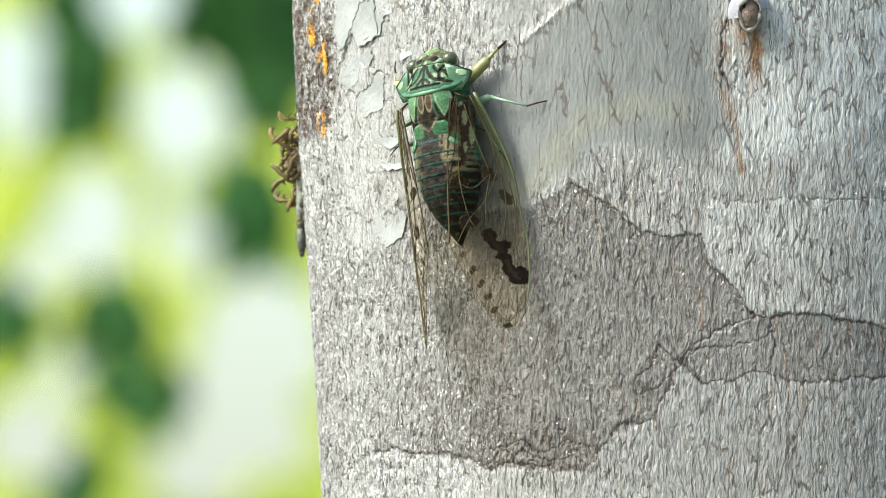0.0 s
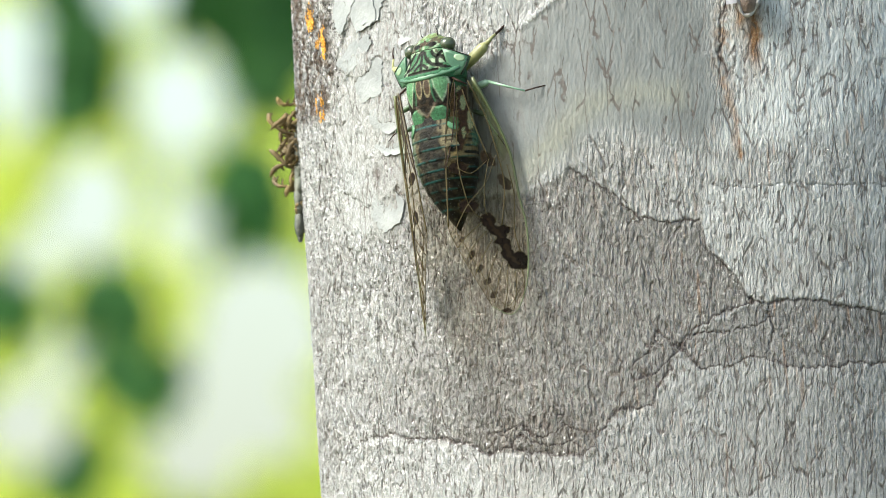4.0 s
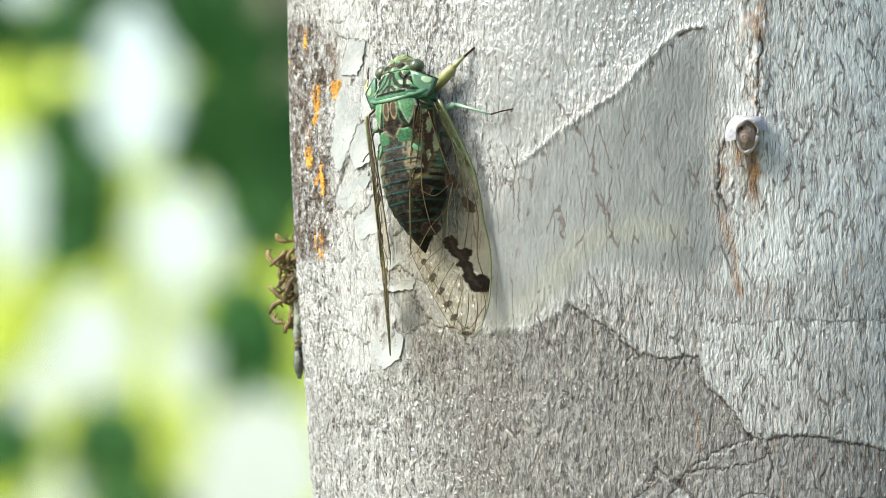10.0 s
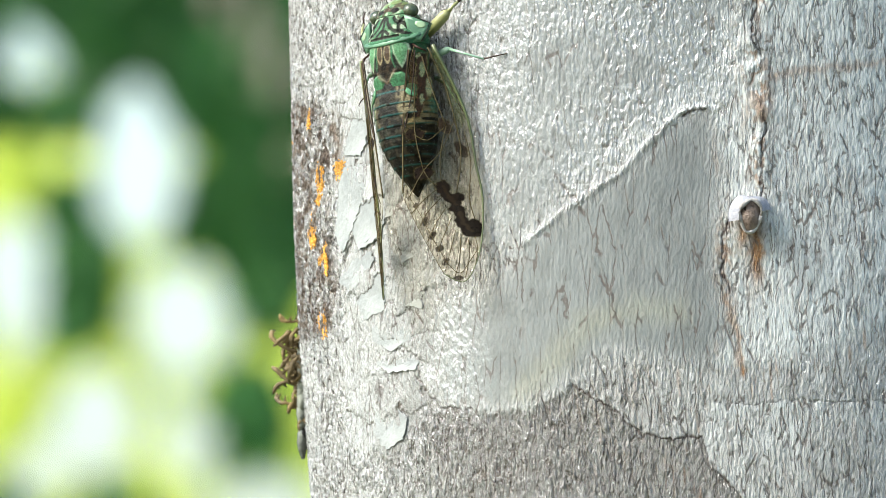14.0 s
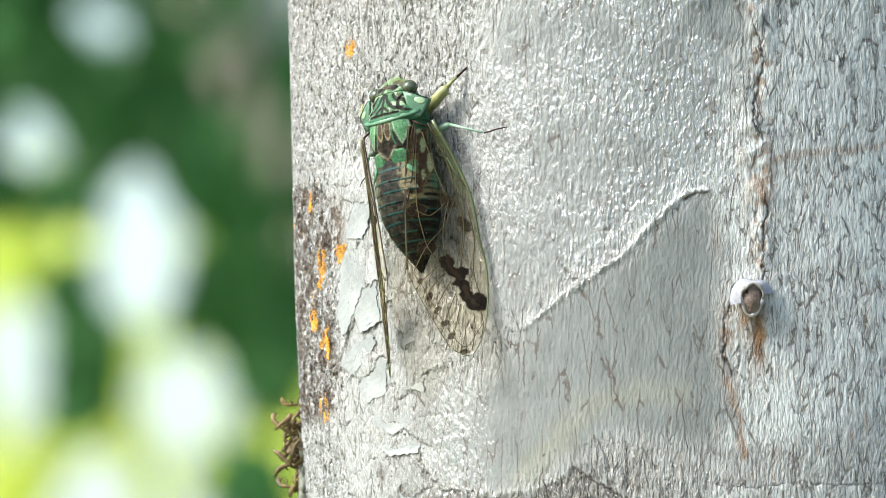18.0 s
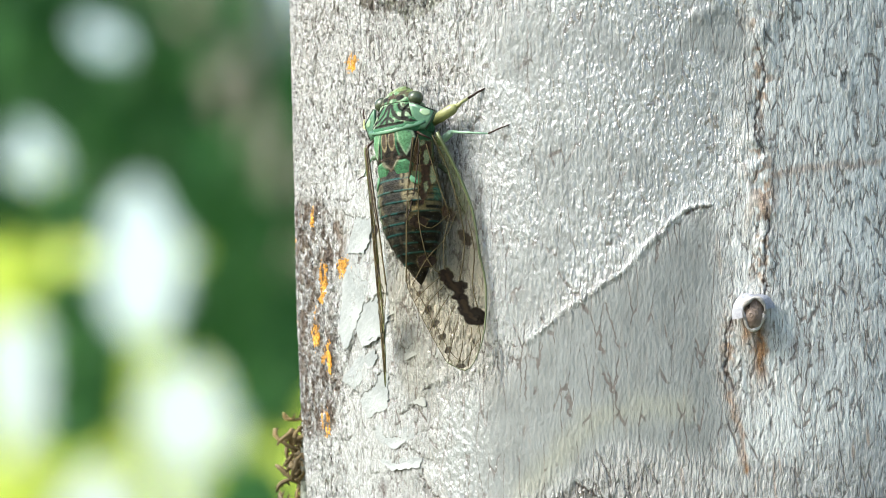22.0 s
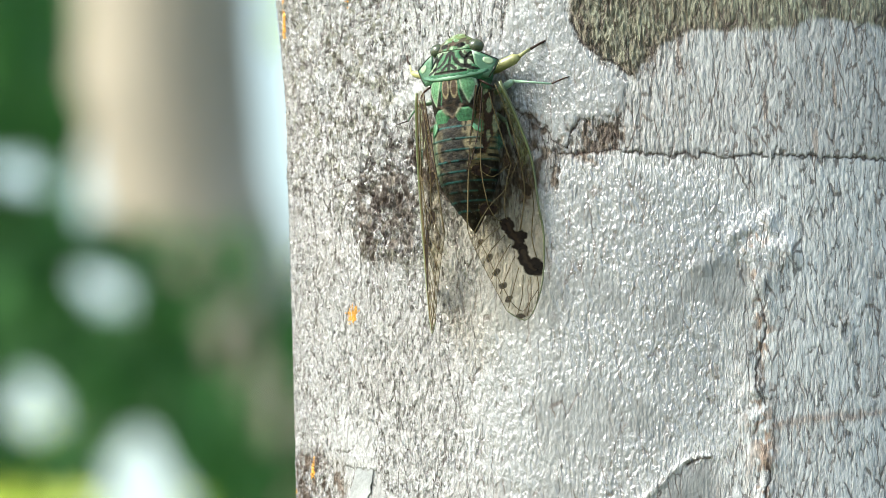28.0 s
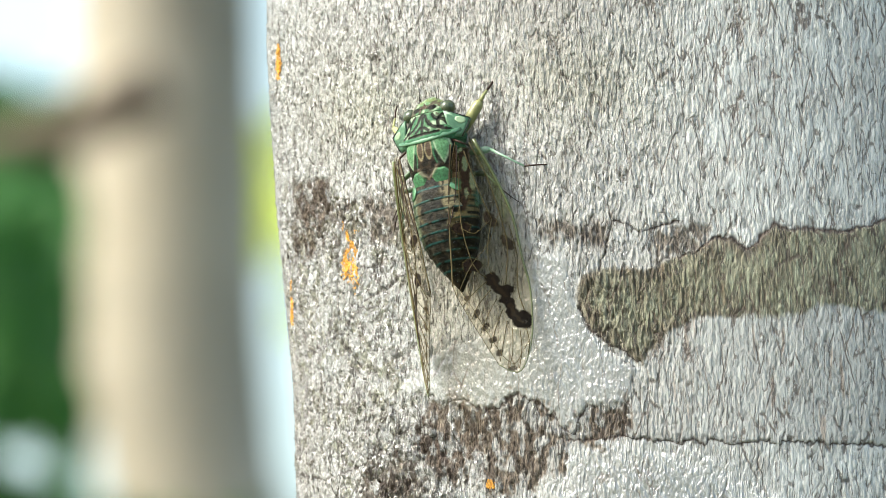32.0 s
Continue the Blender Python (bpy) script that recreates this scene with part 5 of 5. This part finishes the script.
def build_leaves(name, parent, material, count, seed, low, high, near, far, size, gaps=True, left=760, right=-250):
    """Broad leaves hanging in the crown, one mesh, with the gaps that let the sky through."""
    rng = random.Random(seed)
    bm = bmesh.new()
    made = 0
    while made < count:
        u, v, d = rng.uniform(right, left), rng.uniform(low, high), rng.uniform(near, far)
        made += 1
        w = rng.uniform(0.6, 1.2) * size
        lu = w * FOCAL / d * 0.2
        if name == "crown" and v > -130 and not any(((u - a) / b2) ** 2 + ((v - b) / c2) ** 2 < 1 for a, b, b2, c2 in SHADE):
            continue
        if name == "crown" and v < -180 and abs(u - np.interp(v, (-620, -400, -200), (320, 400, 520))) < 65 and rng.random() < 0.85:
            continue
        if gaps and any(((u - a) / (b2 + lu)) ** 2 + ((v - b) / (c2 + lu)) ** 2 < 1 for a, b, b2, c2 in GAPS):
            continue
        m = Matrix.Translation(far_point(u, v, d)) @ Euler((rng.uniform(0.6, 2.4), rng.uniform(-0.6, 0.6), rng.uniform(-0.9, 0.9))).to_matrix().to_4x4()
        rows = [(-0.5, 0.02), (-0.3, 0.2), (0.0, 0.27), (0.25, 0.19), (0.5, 0.01)]
        rings = []
        for y, half in rows:
            droop = -0.18 * (y + 0.1) ** 2
            rings.append([bm.verts.new(m @ Vector((x * half * w, y * w, (droop + 0.1 * abs(x) * half) * w))) for x in (-1, 0, 1)])
        for a, b in zip(rings, rings[1:]):
            for k in range(2):
                bm.faces.new((a[k], a[k + 1], b[k + 1], b[k]))
    return part(name, bm, material, parent)


def build_distance():
    far_tree = tagged(new("background_tree"), "out-of-focus tree with beige trunk and broad green leaves", "tree")
    line = [far_point(u, v, 8.4) for u, v in ((800, 300), (660, 0), (520, -200), (400, -400), (320, -620), (280, -900), (272, -1400), (265, -2400))]
    foot = Vector((line[0].x + 0.08, line[0].y, 0))
    bm = bmesh.new()
    tube(bm, [foot, foot.lerp(line[0], 0.6) + Vector((0.02, 0, 0)), *line, line[-1] + Vector((0.1, 0, 1.0))],
         [0.07, 0.056, 0.045, 0.044, 0.044, 0.045, 0.047, 0.05, 0.05, 0.045, 0.02], 14)
    part("trunk", bm, FAR_BARK, far_tree)
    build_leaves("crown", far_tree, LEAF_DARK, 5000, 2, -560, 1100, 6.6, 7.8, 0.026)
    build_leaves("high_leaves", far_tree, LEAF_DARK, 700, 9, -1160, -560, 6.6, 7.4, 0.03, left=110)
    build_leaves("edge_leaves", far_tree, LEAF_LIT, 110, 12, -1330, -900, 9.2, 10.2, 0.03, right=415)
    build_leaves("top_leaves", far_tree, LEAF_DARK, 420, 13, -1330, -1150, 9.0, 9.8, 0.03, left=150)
    bm = bmesh.new()
    tube(bm, [far_point(u, v, 8.3) for u, v in ((-300, -1150), (-60, -1215), (90, -1245), (260, -1330))], [0.009, 0.011, 0.013, 0.016], 10)
    part("limb", bm, FAR_LIMB, far_tree)
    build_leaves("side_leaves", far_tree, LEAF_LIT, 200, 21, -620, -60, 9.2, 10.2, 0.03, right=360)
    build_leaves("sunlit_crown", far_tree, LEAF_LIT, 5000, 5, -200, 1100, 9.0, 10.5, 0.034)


build_distance()
bm = bmesh.new()
bmesh.ops.create_grid(bm, x_segments=60, y_segments=60, size=300)
tagged(part("ground", bm, SOIL), "brown leaf-littered ground with patches of green", "ground", kind="structure")


# ---- what moves ----
def perch(u, v, heading):
    return seat(u + 5, v, BELLY * MM, heading - 2.0) @ pose(0, 0, 0, 0, 2)


def motions():
    walk(cicada, [(0.0, perch(775, 245, 10.9)), (3.5, perch(775, 245, 11.2)), (6.5, perch(775, 245, 11.5)), (7.0, perch(776, 247, 11.3)),
                  (7.5, perch(772, 211, 11.3)), (8.0, perch(767, 184, 11.1)), (8.5, perch(741, 133, 10.5)), (9.0, perch(720, 46, 10.4)),
                  (9.5, perch(720, 41, 9.5)), (12.0, perch(720, 42, 10.1)), (12.5, perch(715, 37, 7.8)), (13.0, perch(714, -43, 9.0)),
                  (13.5, perch(714, -121, 10.7)), (14.0, perch(703, -199, 9.1)), (14.5, perch(703, -214, 10.2)), (15.5, perch(702, -210, 10.9)),
                  (21.5, perch(702, -210, 11.7)), (22.0, perch(704, -218, 8.4)), (22.5, perch(746, -210, 3.7)), (23.0, perch(747, -209, 4.3)),
                  (24.5, perch(747, -208, 5.0)), (25.8, perch(747, -209, 5.2)), (26.2, perch(758, -285, 5.4)), (26.5, perch(772, -363, 5.4)),
                  (27.0, perch(779, -502, 2.2)), (27.5, perch(785, -639, 1.1)), (28.0, perch(802, -755, 6.8)), (28.5, perch(790, -880, 7.9)),
                  (29.0, perch(782, -1009, 10.3)), (29.5, perch(781, -1061, 9.7)), (31.6, perch(782, -1061, 10.0)), (32.0, perch(750, -1152, 12.3))])

    strides = [(7.0, 9.1), (12.3, 14.3), (21.8, 22.5), (25.8, 29.4), (31.6, 32.0)]
    for i, leg in enumerate(cicada_legs):
        base, rows, side = leg.location.copy(), [(0.0, 0.0)], 1 if i % 2 else -1
        for a, b in strides:
            count = max(2, round((b - a) / 0.2))
            for k in range(count + 1):
                t = a + (b - a) * k / count
                swing = 0.0 if k in (0, count) and t < 31.9 else side * 14 * (1 if k % 2 else -1)
                if t > rows[-1][0]:
                    rows.append((t, swing))
        if rows[-1][0] < 32:
            rows.append((32.0, 0.0))
        walk(leg, [(t, pose(base.x, base.y, base.z, 0, 0, a)) for t, a in rows])
    walk(ant, [(0.0, seat(640, 1500, 0, 8)), (5.0, seat(625, 1250, 0, 8)), (5.7, seat(602, 985, 0, 6)), (6.0, seat(588, 847, 0, 5)), (6.2, seat(570, 738, 0, 4)),
               (6.5, seat(558, 603, 0, 4)), (6.8, seat(543, 503, 0, 4)), (7.0, seat(537, 462, 0, 4)), (7.3, seat(533, 437, 0, 4)), (7.6, seat(530, 421, 0, 10)),
               (7.9, seat(527, 400, 0, 14)), (32.0, seat(527, 399, 0, 14))])


motions()
